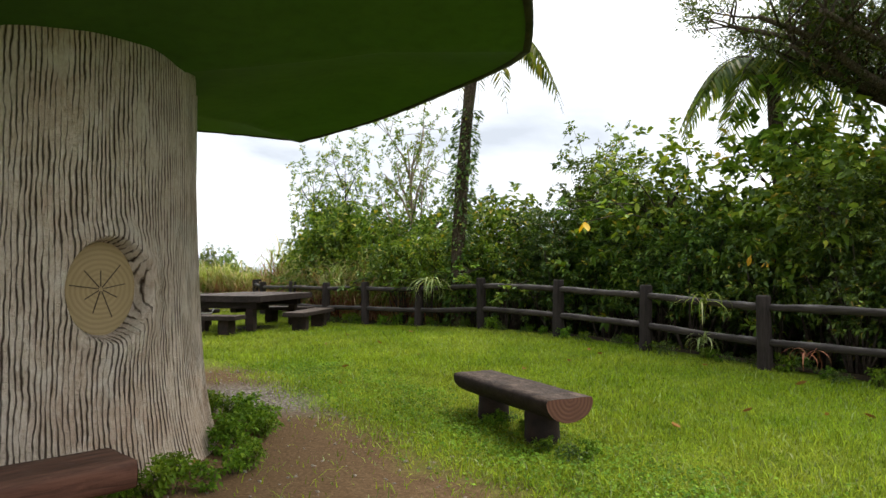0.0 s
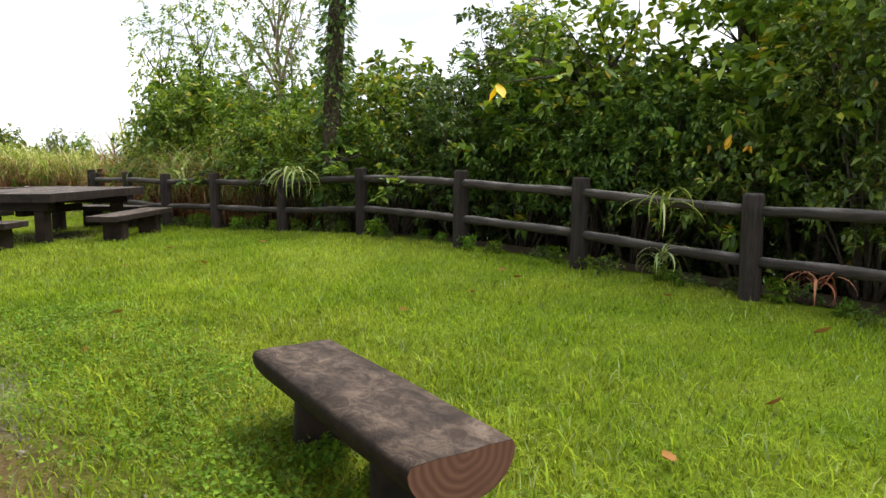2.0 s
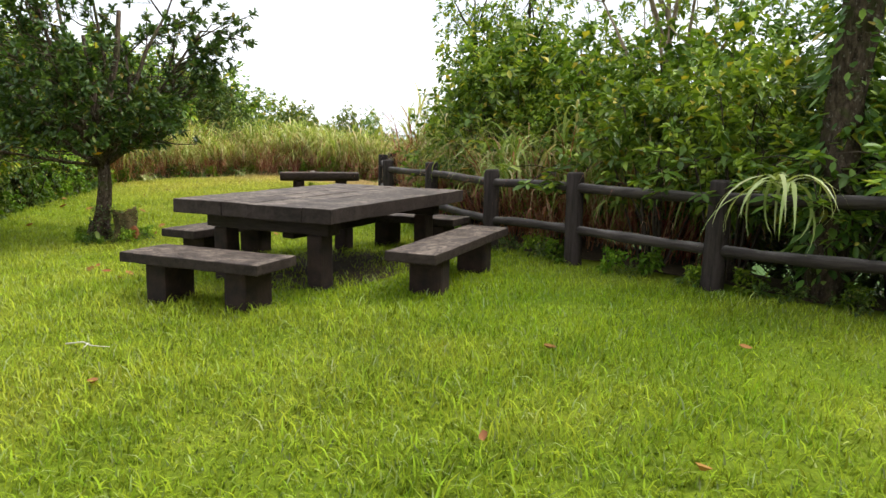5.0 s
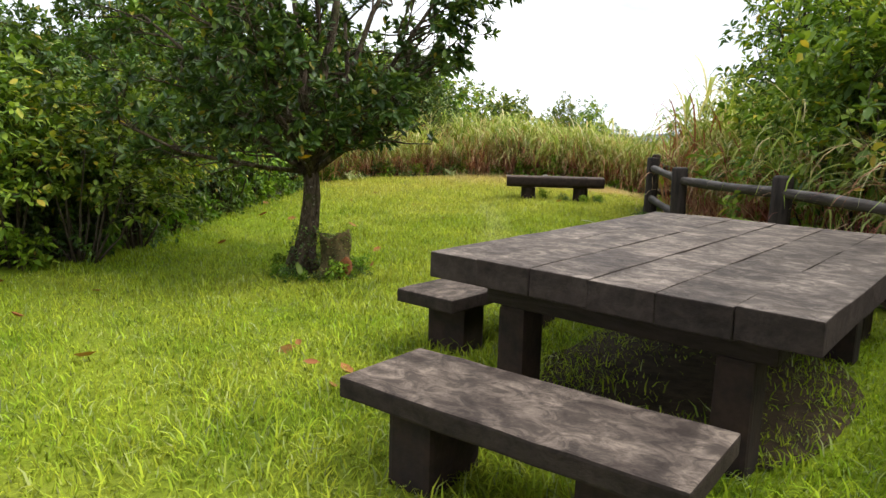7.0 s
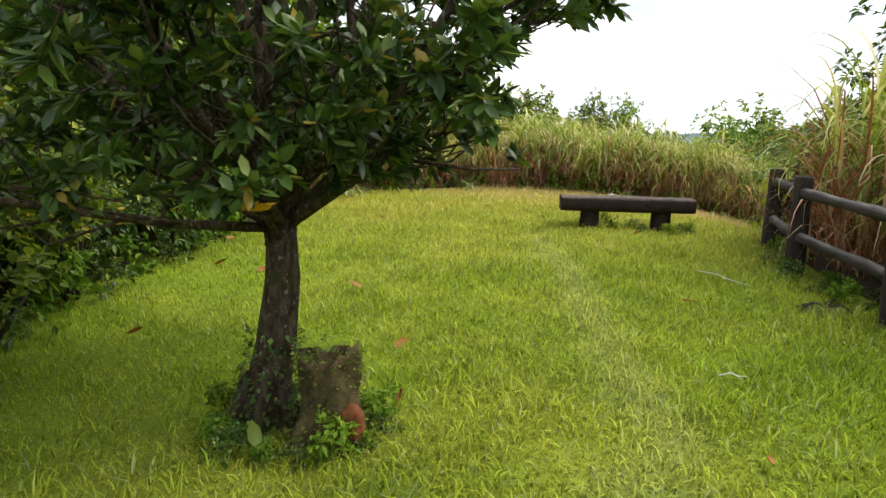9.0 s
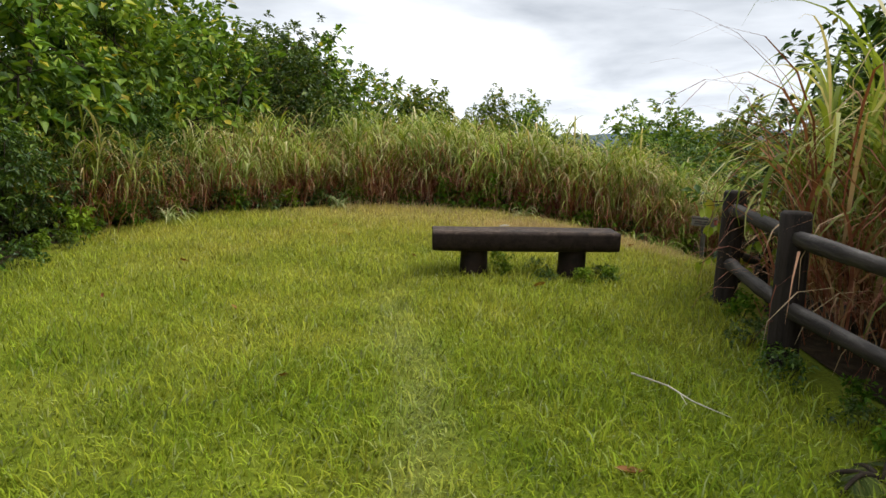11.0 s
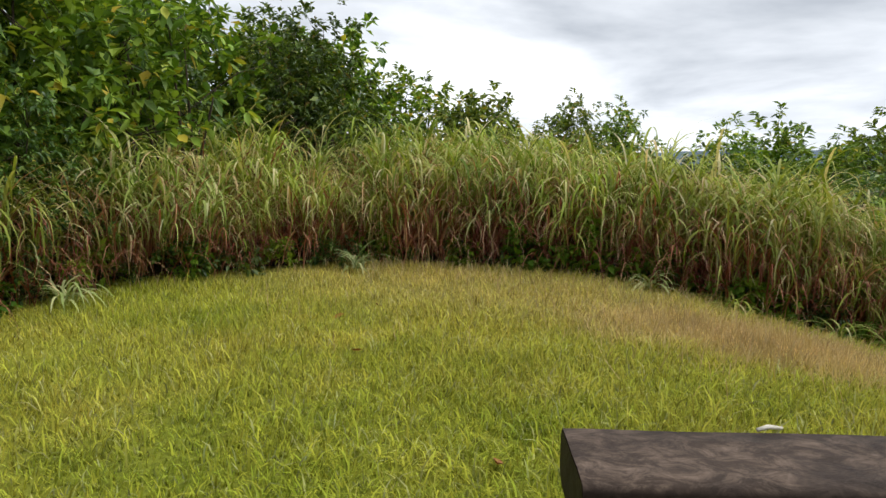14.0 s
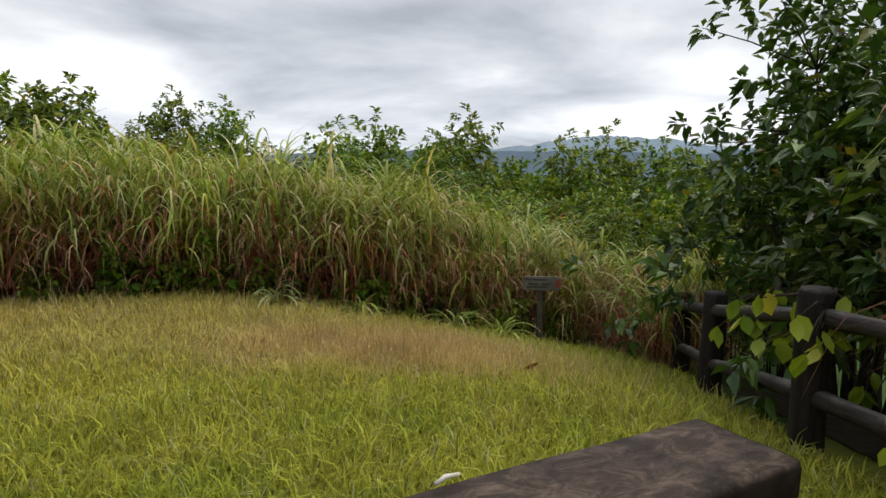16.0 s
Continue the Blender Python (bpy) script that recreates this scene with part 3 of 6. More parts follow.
def shrub_meshes(seed, height, radius, lobes, clusters, per, leaf, leaf_w, mat, stem_mat, low=0.1, stem_r=0.03, droop=0.25, spread=1.0, small=False, single=False):
    """Stems and leaf whorls of one woody plant, standing at the origin."""
    rng = np.random.default_rng(seed)
    cen, size = [], []
    for k in range(lobes):
        f = (k + 0.5) / lobes
        a = k * 2.4 + rng.uniform(-0.4, 0.4)
        r = radius * 0.62 * math.sqrt(rng.uniform(0.05, 1)) * (1.05 - 0.5 * f)
        cen.append((r * math.cos(a), r * math.sin(a), height * (low + (0.86 - low) * f)))
        size.append((radius * rng.uniform(0.45, 0.68) * (1.12 - 0.35 * f), height * rng.uniform(0.15, 0.23)))
    cen, size = np.array(cen), np.array(size)
    pick = rng.integers(0, lobes, clusters)
    d = unit(rng.normal(0, 1, (clusters, 3)) + np.array([0, 0, 0.35]))
    shell = rng.uniform(0.45, 1.08, clusters)[:, None]
    tip = cen[pick] + d * shell * np.c_[size[pick, 0], size[pick, 0], size[pick, 1] * 1.3]
    tip[:, 2] = np.maximum(tip[:, 2], 0.06)
    out = unit(d * spread + np.array([0, 0, 0.5]) + rng.normal(0, 0.3, (clusters, 3)))
    heap = Heap()
    if single:
        heap.put(tube([(0.05 * math.sin(4 * f), 0.05 * math.cos(5 * f), height * 0.8 * f - 0.1) for f in np.linspace(0, 1, 9)], [stem_r * (1.8 - 1.4 * f) for f in np.linspace(0, 1, 9)], 8, 0.2))
    for k in range(lobes):
        c = Vector(cen[k])
        b = Vector((c.x * 0.18 + rng.uniform(-0.06, 0.06), c.y * 0.18 + rng.uniform(-0.06, 0.06), -0.08))
        if single:
            b = Vector((0.04 * math.sin(k), 0.04 * math.cos(k), height * (0.12 + 0.6 * k / lobes)))
        m = b.lerp(c, 0.5) + Vector((rng.uniform(-0.15, 0.15), rng.uniform(-0.15, 0.15), 0)) * radius * 0.4
        heap.put(tube([b, b.lerp(m, 0.5), m, m.lerp(c, 0.6), c], [stem_r, stem_r * 0.85, stem_r * 0.7, stem_r * 0.5, stem_r * 0.35], 5, 0.2, k))
    for k in range(0, clusters, 6):
        heap.put(tube([cen[pick[k]], (cen[pick[k]] + tip[k]) / 2 + rng.uniform(-0.05, 0.05, 3), tip[k]], [stem_r * 0.3, stem_r * 0.22, stem_r * 0.12], 3))
    reps = np.repeat(np.arange(clusters), per)
    n = len(reps)
    ang = np.tile(np.arange(per) * 2.4, clusters) + rng.uniform(0, 6.3, n)
    o = out[reps]
    s1 = unit(np.cross(o, np.array([0.3, 0.5, 0.81])))
    s2 = np.cross(o, s1)
    phi = rng.uniform(0.5, 1.75, n)[:, None]
    way = o * np.cos(phi) + (s1 * np.cos(ang)[:, None] + s2 * np.sin(ang)[:, None]) * np.sin(phi)
    base = tip[reps] - o * (rng.uniform(0, 1.1, n) * leaf)[:, None] + way * 0.012
    ln = leaf * rng.uniform(0.6, 1.2, n)
    leaves = leaf_mesh("foliage", base, way, ln, ln * leaf_w * rng.uniform(0.85, 1.15, n), mat, droop, rng=rng, small=small)
    return heap.mesh("branchwork", stem_mat), leaves


def shrub(name, meshes, m, label, category, group=""):
    ob = thing(name, m, label, category, group)
    part("branchwork", meshes[0], ob)
    part("foliage", meshes[1], ob)
    return ob


def reed_meshes(seed, height, radius, blades, dead):
    rng = np.random.default_rng(seed)

    def some(n, h, r):
        a, q = rng.uniform(0, 6.283, n), np.sqrt(rng.uniform(0, 1, n)) * r
        base = np.c_[q * np.cos(a), q * np.sin(a), np.full(n, -0.06)]
        b = a + rng.normal(0, 0.9, n)
        return base, np.c_[np.cos(b), np.sin(b)], h * rng.uniform(0.6, 1.12, n)

    stalks = max(10, blades // 8)
    sb, sl, sh = some(stalks, height * 0.74, radius * 0.7)
    tilt = rng.uniform(0.03, 0.24, stalks)
    k = rng.integers(0, stalks, blades)
    f = rng.uniform(0.5, 0.95, blades)
    rise = sh[k] * f
    b = sb[k] + np.c_[sl[k] * (rise * np.tan(tilt[k]))[:, None], rise]
    a = rng.uniform(0, 6.283, blades)
    l = np.c_[np.cos(a), np.sin(a)] + sl[k] * 0.5
    h = height * rng.uniform(0.32, 0.62, blades)
    green = blade_strips("tuft", b, l, h, rng.uniform(0.016, 0.042, blades), LM_REED, 8, 1.5, rng, (0.12, 0.7), 1.15)
    b, l, h = some(dead, height * 0.8, radius * 0.9)
    b[:, 2] += rng.uniform(0, 0.5, dead) ** 1.3 * height
    b[:, :2] += l * (b[:, 2:] * 0.15)
    brown = blade_strips("dry_base", b, l, h * rng.uniform(0.5, 1.0, dead), rng.uniform(0.009, 0.024, dead), LM_DEAD, 6, 1.3, rng, (0.05, 0.5), 1.3)
    return green, brown


def reed(meshes, m, label, group="tall silver grass round the lawn"):
    ob = thing("silver_grass_clump", m, label, "grass clump", group)
    part("tuft", meshes[0], ob)
    part("dry_base", meshes[1], ob)
    return ob


# ---- the lie of the land ----
def height_at(x, y):
    """Ground height: a gentle rise at the fence, a hollow by the shelter, and the hilltop's fall on all sides."""
    x, y = np.asarray(x, float), np.asarray(y, float)
    z = 0.17 * np.exp(-(((x - 2.0) / 4.0) ** 2 + ((y - 13.0) / 3.5) ** 2))
    z = z - 0.2 * np.exp(-((x / 5.5) ** 2 + ((y - 4.5) / 4.2) ** 2))
    z = z - 0.12 * np.exp(-(((x + 8.6) / 2.5) ** 2 + ((y - 17.0) / 2.5) ** 2))
    z = z + 0.06 * np.exp(-(((x + 8.2) / 2.6) ** 2 + ((y - 23.9) / 2.2) ** 2))
    d = (x + 7.2) * 0.8 + (y - 25.3) * 0.6 - 0.45
    z = z - 0.26 * 0.45 * np.log1p(np.exp(np.clip(d / 0.45, -30, 40))) * np.exp(-np.maximum(d - 8, 0) / 20)
    rho = np.hypot(x + 4.5, (y - 15.5) / 1.1)
    return z - 70 * (1 - np.exp(-np.maximum(rho - 19, 0) / 320))


def stand(x, y, turn=0.0, scale=1.0, lift=0.0):
    return pose(x, y, float(height_at(x, y)) + lift, 0, 0, turn) @ Matrix.Scale(scale, 4)


def make_ground():
    near_x, near_y = np.arange(-20, 14.01, 0.35), np.arange(-6, 38.01, 0.35)
    steps = np.cumsum(0.5 * 1.28 ** np.arange(33))
    xs = np.concatenate([-20 - steps[::-1], near_x, 14 + steps])
    ys = np.concatenate([-6 - steps[::-1], near_y, 38 + steps])
    gx, gy = np.meshgrid(xs, ys)
    gz = height_at(gx, gy)
    nx = len(xs)
    i, j = np.meshgrid(np.arange(nx - 1), np.arange(len(ys) - 1))
    a = (j * nx + i).ravel()
    me = mesh_from("ground", np.stack([gx, gy, gz], -1).reshape(-1, 3), [np.stack([a, a + 1, a + nx + 1, a + nx], 1)], M_GROUND, True)
    tagged(new("ground", me), "grassy hilltop lawn with a bare earth patch by the shelter", "ground", kind="structure")


make_ground()

# the fence line, from the shelter's side round to the far slope: x, y of each post
POSTS = [(6.0, 5.9), (5.2, 7.55), (4.27, 9.15), (3.13, 10.65), (2.02, 12.05), (0.78, 13.85), (-0.53, 15.02), (-1.82, 16.13), (-2.87, 16.93),
         (-4.07, 18.55), (-5.27, 20.2), (-6.0, 22.0), (-6.32, 23.6), (-6.19, 25.53), (-5.76, 27.39), (-5.12, 29.2)]
WEST = [(-9.6, 6.0), (-10.0, 11.0), (-10.3, 15.0), (-10.65, 16.6), (-11.75, 18.9), (-13.2, 22.2), (-14.4, 24.4), (-14.7, 26.6), (-13.1, 29.2),
        (-10.4, 29.9), (-8.4, 29.8), (-6.9, 30.4), (-5.6, 30.6)]


def inside_lawn(x, y):
    """Whether points lie on the mown lawn, between the fence and the hedge."""
    poly = [(7.0, -3.0)] + POSTS + WEST[::-1] + [(-9.0, -3.0)]
    hit = np.zeros(x.shape, bool)
    for (x0, y0), (x1, y1) in zip(poly, poly[1:] + poly[:1]):
        cross = (y0 > y) != (y1 > y)
        hit ^= cross & (x < (x1 - x0) * (y - y0) / (y1 - y0 + 1e-12) + x0)
    return hit


def along(line, gap, off=0.0, jitter=0.0, rng=RNG):
    """Places every gap metres along a line, set off to its left, with their heading."""
    out, left = [], 0.0
    for (x0, y0), (x1, y1) in zip(line, line[1:]):
        d = math.hypot(x1 - x0, y1 - y0)
        ux, uy = (x1 - x0) / d, (y1 - y0) / d
        s = left
        while s < d:
            out.append((x0 + ux * s - uy * off + rng.uniform(-jitter, jitter), y0 + uy * s + ux * off + rng.uniform(-jitter, jitter), math.degrees(math.atan2(uy, ux))))
            s += gap
        left = s - d
    return out


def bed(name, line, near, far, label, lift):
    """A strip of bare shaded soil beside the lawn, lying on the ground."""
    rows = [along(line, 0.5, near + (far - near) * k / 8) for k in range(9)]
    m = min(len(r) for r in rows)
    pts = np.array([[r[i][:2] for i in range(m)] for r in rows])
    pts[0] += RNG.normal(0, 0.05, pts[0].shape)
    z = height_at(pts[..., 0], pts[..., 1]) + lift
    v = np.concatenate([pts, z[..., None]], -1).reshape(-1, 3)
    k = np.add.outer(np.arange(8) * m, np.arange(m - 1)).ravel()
    tagged(new(name, mesh_from(name, v, [np.stack([k, k + 1, k + m + 1, k + m], 1)], M_LITTER_SHADE, True)), label, "soil", kind="structure")


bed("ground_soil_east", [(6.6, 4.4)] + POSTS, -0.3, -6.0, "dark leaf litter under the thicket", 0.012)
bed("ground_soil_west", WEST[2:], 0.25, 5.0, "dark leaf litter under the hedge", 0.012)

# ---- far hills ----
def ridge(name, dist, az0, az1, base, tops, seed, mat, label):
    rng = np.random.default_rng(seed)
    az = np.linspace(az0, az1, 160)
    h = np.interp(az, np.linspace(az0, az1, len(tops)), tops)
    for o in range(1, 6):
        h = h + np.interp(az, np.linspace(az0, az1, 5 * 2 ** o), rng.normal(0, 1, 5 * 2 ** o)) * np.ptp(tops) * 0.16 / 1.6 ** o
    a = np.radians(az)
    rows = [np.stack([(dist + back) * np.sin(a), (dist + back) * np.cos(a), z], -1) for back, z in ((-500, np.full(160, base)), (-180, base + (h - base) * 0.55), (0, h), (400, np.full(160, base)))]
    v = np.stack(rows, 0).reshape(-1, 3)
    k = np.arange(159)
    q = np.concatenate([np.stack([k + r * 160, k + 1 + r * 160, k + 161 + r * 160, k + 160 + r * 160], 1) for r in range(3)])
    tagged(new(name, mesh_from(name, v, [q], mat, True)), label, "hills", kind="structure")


ridge("backdrop_hills", 3000, -25, 50, -90, (-20, -10, 0, 14, 26, 22, 30, 28, 40, 26, 10), 3, M_HILL, "wooded hills on the horizon, blue-grey haze put into the colour")
ridge("backdrop_mountain", 4200, 2, 42, -90, (0, 30, 70, 118, 105, 50, 20, 5), 5, M_HILL2, "mountain beyond the nearer hills, pale blue haze put into the colour")

# ---- the shelter: a moulded tree trunk with a leaf-green canopy ----
SHELTER = (-3.3, 5.55)


def make_shelter():
    gz = float(height_at(*SHELTER))
    ob = thing("tree_shelter", pose(*SHELTER, gz), "concrete tree-trunk shelter with a green leaf-shaped canopy", "shelter")
    # trunk: furrowed column that widens at the foot, with a collar round the knot
    na, nz, H = 480, 170, 3.5 - gz
    ka, kz = math.radians(-38), 1.3  # where the knot sits
    verts = []
    for j in range(nz + 1):
        z = H * j / nz - 0.1
        r0 = 1.2 + 0.07 * (1 - z / H) + 0.15 * math.exp(-z / 0.45)
        for i in range(na):
            a = 2 * math.pi * i / na
            p = Vector((math.cos(a) * 8, math.sin(a) * 8, z * 0.55))
            groove = 0.018 * noise.noise(p * 0.9)
            da = (a - ka + math.pi) % (2 * math.pi) - math.pi
            kd = math.hypot(da * 1.26 / 0.31, (z - kz) / 0.38)
            swell = 0.06 * math.exp(-((kd - 1.0) / 0.35) ** 2) - 0.24 * min(1.0, max(0.0, (0.96 - kd) / 0.12))
            swell += 0.025 * noise.noise(Vector((da * 9, z * 9, 3.0))) * math.exp(-((kd - 1.25) / 0.5) ** 2)
            keep = min(1.0, max(0.0, (kd - 0.9) / 0.4))
            r = r0 + groove * keep + swell + 0.02 * noise.noise(p * 0.5)
            verts.append((r * math.cos(a), r * math.sin(a), z))
    k = np.arange(nz * na)
    i2 = np.where((k + 1) % na == 0, k + 1 - na, k + 1)
    q = np.stack([k, i2, i2 + na, k + na], 1)
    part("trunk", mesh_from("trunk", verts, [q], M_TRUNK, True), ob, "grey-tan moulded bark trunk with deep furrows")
    # the knot: a sawn face sunk into the bark
    d = Vector((math.cos(ka), math.sin(ka), 0))
    bm = bmesh.new()
    bmesh.ops.create_circle(bm, cap_ends=True, radius=1.0, segments=40)
    bmesh.ops.scale(bm, vec=(0.3, 0.36, 1), verts=bm.verts)
    rim = [e for e in bm.edges if e.is_boundary]
    ext = bmesh.ops.extrude_edge_only(bm, edges=rim)
    for v in ext["geom"]:
        if isinstance(v, bmesh.types.BMVert):
            v.co.z -= 0.12
    face = Matrix.Translation(d * 1.12 + Vector((0, 0, kz))) @ Matrix.Rotation(ka, 4, "Z") @ Matrix.Rotation(math.pi / 2, 4, "Y") @ Matrix.Rotation(math.pi / 2, 4, "Z")
    kn = part("knot", bm, ob, "pale sawn knot with radial cracks", face, M_KNOT)
    for n in range(9):
        a = n * 0.7 + 0.2
        ln = 0.16 + 0.05 * math.sin(n * 2.1)
        cb = box_bm(ln, 0.007, 0.004, 0.001)
        part("crack", cb, kn, "", Matrix.Rotation(a, 4, "Z") @ Matrix.Translation((ln / 2 + 0.015, 0, 0.002)), M_CRACK)
    # canopy: folded panels, highest at the trunk, dark at the rim
    nt, nr = 180, 16
    top, bot = [], []
    for j in range(nr + 1):
        f = j / nr
        for i in range(nt):
            a = 2 * math.pi * i / nt
            lobe = 1 + 0.025 * math.cos(5 * (a - 1.15)) + 0.015 * math.sin(2 * a + 0.4)
            # the added two-metre lobe stays out of view and darkens the upper trunk
            reach = 3.85 * lobe + 2.0 * math.exp(-(((a - 4.4 + math.pi) % (2 * math.pi) - math.pi) / 1.2) ** 4)
            r = 0.3 + (reach - 0.3) * f
            fold = abs(math.sin(2.5 * (a - 1.22))) ** 0.7
            z = 3.14 - 0.3 * max(0.0, 1 - f * 1.5) ** 0.8 + 0.2 * (fold - 0.5) * min(1, f * 1.4)
            bot.append((r * math.cos(a), r * math.sin(a), z - gz))
            top.append((r * math.cos(a), r * math.sin(a), z - gz + 0.09 + 0.6 * (1 - f * f)))
    k = np.arange(nr * nt)
    i2 = np.where((k + 1) % nt == 0, k + 1 - nt, k + 1)
    under = np.stack([k, k + nt, i2 + nt, i2], 1)
    over = np.stack([k, i2, i2 + nt, k + nt], 1) + len(bot)
    part("canopy", mesh_from("canopy", bot + top, [under, over], M_CANOPY, True), ob, "green painted canopy with folded underside")
    rimq, rv = [], []
    for i in range(nt):
        b, t = Vector(bot[nr * nt + i]), Vector(top[nr * nt + i])
        out = Vector((b.x, b.y, 0)).normalized()
        rag = 0.012 * noise.noise(b * 6)
        rv += [b - out * 0.03 + Vector((0, 0, -0.012 + rag)), b + out * 0.03 + Vector((0, 0, -0.012 + rag)), t + out * 0.03, t - out * 0.03]
    for i in range(nt):
        a, b = i * 4, ((i + 1) % nt) * 4
        rimq += [(a + s, a + (s + 1) % 4, b + (s + 1) % 4, b + s) for s in range(4)]
    part("rim", mesh_from("rim", rv, [rimq], M_RIM, True), ob, "dark ragged canopy edge")
    # drain end at the fold and a hook on the trunk
    h = Heap()
    h.put(tube([(1.25, 3.55, 3.1 - gz), (1.36, 3.78, 3.09 - gz)], [0.035, 0.035], 10))
    part("drain_pipe", h.mesh("drain_pipe", M_METAL), ob, "short pale pipe end")
    h = Heap()
    a = math.radians(50)
    c = Vector((math.cos(a), math.sin(a), 0)) * 1.35
    h.put(tube([c + Vector((0, 0, z)) for z in (-0.1, 0.6, 1.3, 2.0, 2.7, 3.3)], [0.06] * 6, 14))
    part("downpipe", h.mesh("downpipe", M_CREAM), ob, "cream painted downpipe beside the trunk")
    h = Heap()
    a = math.radians(28)
    c = Vector((math.cos(a), math.sin(a), 0))
    h.put(tube([c * 1.25 + Vector((0, 0, 1.05)), c * 1.38 + Vector((0, 0, 1.05)), c * 1.4 + Vector((0, 0, 1.09))], [0.008, 0.008, 0.006], 6))
    part("hook", h.mesh("hook", M_METAL), ob, "small metal hook")


make_shelter()


# ---- fence ----
def make_fence():
    ob = thing("log_fence", pose(0, 0, 0), "dark brown log-style concrete fence with two rails", "fence")
    heads = []
    for n, (x, y) in enumerate(POSTS):
        z = float(height_at(x, y))
        top = z + (1.0, 1.02, 0.98, 1.01)[n % 4] - (0.09 if n > 12 else 0.0)
        heads.append((x, y, top - 1.0))
        h = Heap()
        lx, ly = 0.02 * math.sin(n * 2.3), 0.02 * math.cos(n * 1.7)
        zs = [-0.2, 0.0, 0.25, 0.5, 0.75, top - z - 0.02, top - z]
        rs = [0.1, 0.1, 0.098, 0.096, 0.095, 0.094, 0.08]
        h.put(tube([(lx * s, ly * s, s) for s in zs], rs, 14, 0.1, n * 1.7))
        part("post", h.mesh("post", M_POST), ob, "", pose(x, y, z))
    for n, ((x0, y0, z0), (x1, y1, z1)) in enumerate(zip(heads, heads[1:])):
        for k, hh in enumerate((0.84, 0.38)):
            a, b = Vector((x0, y0, z0 + hh)), Vector((x1, y1, z1 + hh))
            d = b - a
            ln = d.length
            h = Heap()
            sag = 0.012 * math.sin(n * 1.9 + k)
            pts = [(s * ln, 0.006 * math.sin(6 * s + n), sag * math.sin(s * 3.14)) for s in np.linspace(0.02, 0.98, 9)]
            h.put(tube(pts, [0.052 + 0.004 * math.sin(5 * s + n + k) for s in range(9)], 10, 0.16, n * 3.1 + k))
            rot = d.to_track_quat("X", "Z").to_matrix().to_4x4()
            part("rail", h.mesh("rail", M_RAIL), ob, "", Matrix.Translation(a) @ rot)


make_fence()


# ---- benches and table ----
def half_log(length, width, thick, top_z, square=1.0):
    """A split log lying along x, flat side up."""
    h_v, q = [], []
    prof = [(math.copysign(abs(math.cos(a)) ** square, math.cos(a)) * width / 2, -math.sin(a) ** square * (thick - 0.03) - 0.03) for a in np.linspace(0, math.pi, 17)]
    prof = [(width / 2 - 0.012, 0.0)] + prof + [(-width / 2 + 0.012, 0.0), (-width / 4, 0.004), (0, 0.0), (width / 4, 0.004)]
    nx = 22
    m = len(prof)
    for i in range(nx + 1):
        s = i / nx
        x = (s - 0.5) * length
        end = 1 - 0.02 * (i in (0, nx))
        for (y, z) in prof:
            w = noise.noise(Vector((x * 2.2, y * 7, z * 7))) * 0.012
            h_v.append((x, y * end * (1 + w), top_z + z * end * (1 + w * 2) + (w * 0.35 if z >= 0 else 0)))
    for i in range(nx):
        for j in range(m):
            a, b = i * m + j, i * m + (j + 1) % m
            q.append((a, b, b + m, a + m))
    ends = []
    for i, inset in ((0, -0.004), (nx, 0.004)):
        ev = [(h_v[i * m + j][0], h_v[i * m + j][1], h_v[i * m + j][2]) for j in range(m)]
        ends.append(ev)
    return h_v, q, ends, m


def log_bench(m, length, label, seat_mat, end_mat, legs, thick=0.2, width=0.43, top=0.43, leg_r=0.15, square=1.0):
    ob = thing("log_bench", m, label, "bench")
    v, q, ends, n = half_log(length, width, thick, top, square)
    part("seat", mesh_from("seat", v, [q], seat_mat, False), ob)
    for ev, way in zip(ends, (-1, 1)):
        c = np.mean(ev, 0)
        vv = [(0, 0, 0)] + [(0.003 * way, p[1], p[2] - top) for p in ev]
        vv[0] = (0.005 * way, 0.0, c[2] - top)
        tr = [(0, 1 + j, 1 + (j + 1) % n) if way > 0 else (0, 1 + (j + 1) % n, 1 + j) for j in range(n)]
        part("end_face", mesh_from("end_face", vv, [tr], end_mat), ob, "reddish sawn end with growth rings", Matrix.Translation((ev[0][0], 0, top)))
    for x in legs:
        h = Heap()
        h.put(tube([(x, 0, s) for s in (-0.15, 0.0, 0.1, 0.2, top - thick + 0.06)], [leg_r * 1.06, leg_r * 1.03, leg_r, leg_r * 0.97, leg_r * 0.95], 14, 0.12, x * 9))
        part("leg", h.mesh("leg", M_LEG), ob, "dark stubby log leg")
    return ob


def slab_bench(m, length, width, label, top=0.42):
    """A thick plank seat on two block legs."""
    ob = thing("picnic_bench", m, label, "bench", "benches round the picnic table")
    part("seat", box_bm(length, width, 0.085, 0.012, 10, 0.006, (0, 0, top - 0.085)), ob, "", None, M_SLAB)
    for x in (-length * 0.29, length * 0.29):
        part("leg", box_bm(0.22, width * 0.66, top - 0.085 + 0.15, 0.03, 0, 0.012, (x, 0, -0.15)), ob, "", None, M_LEG)
    return ob


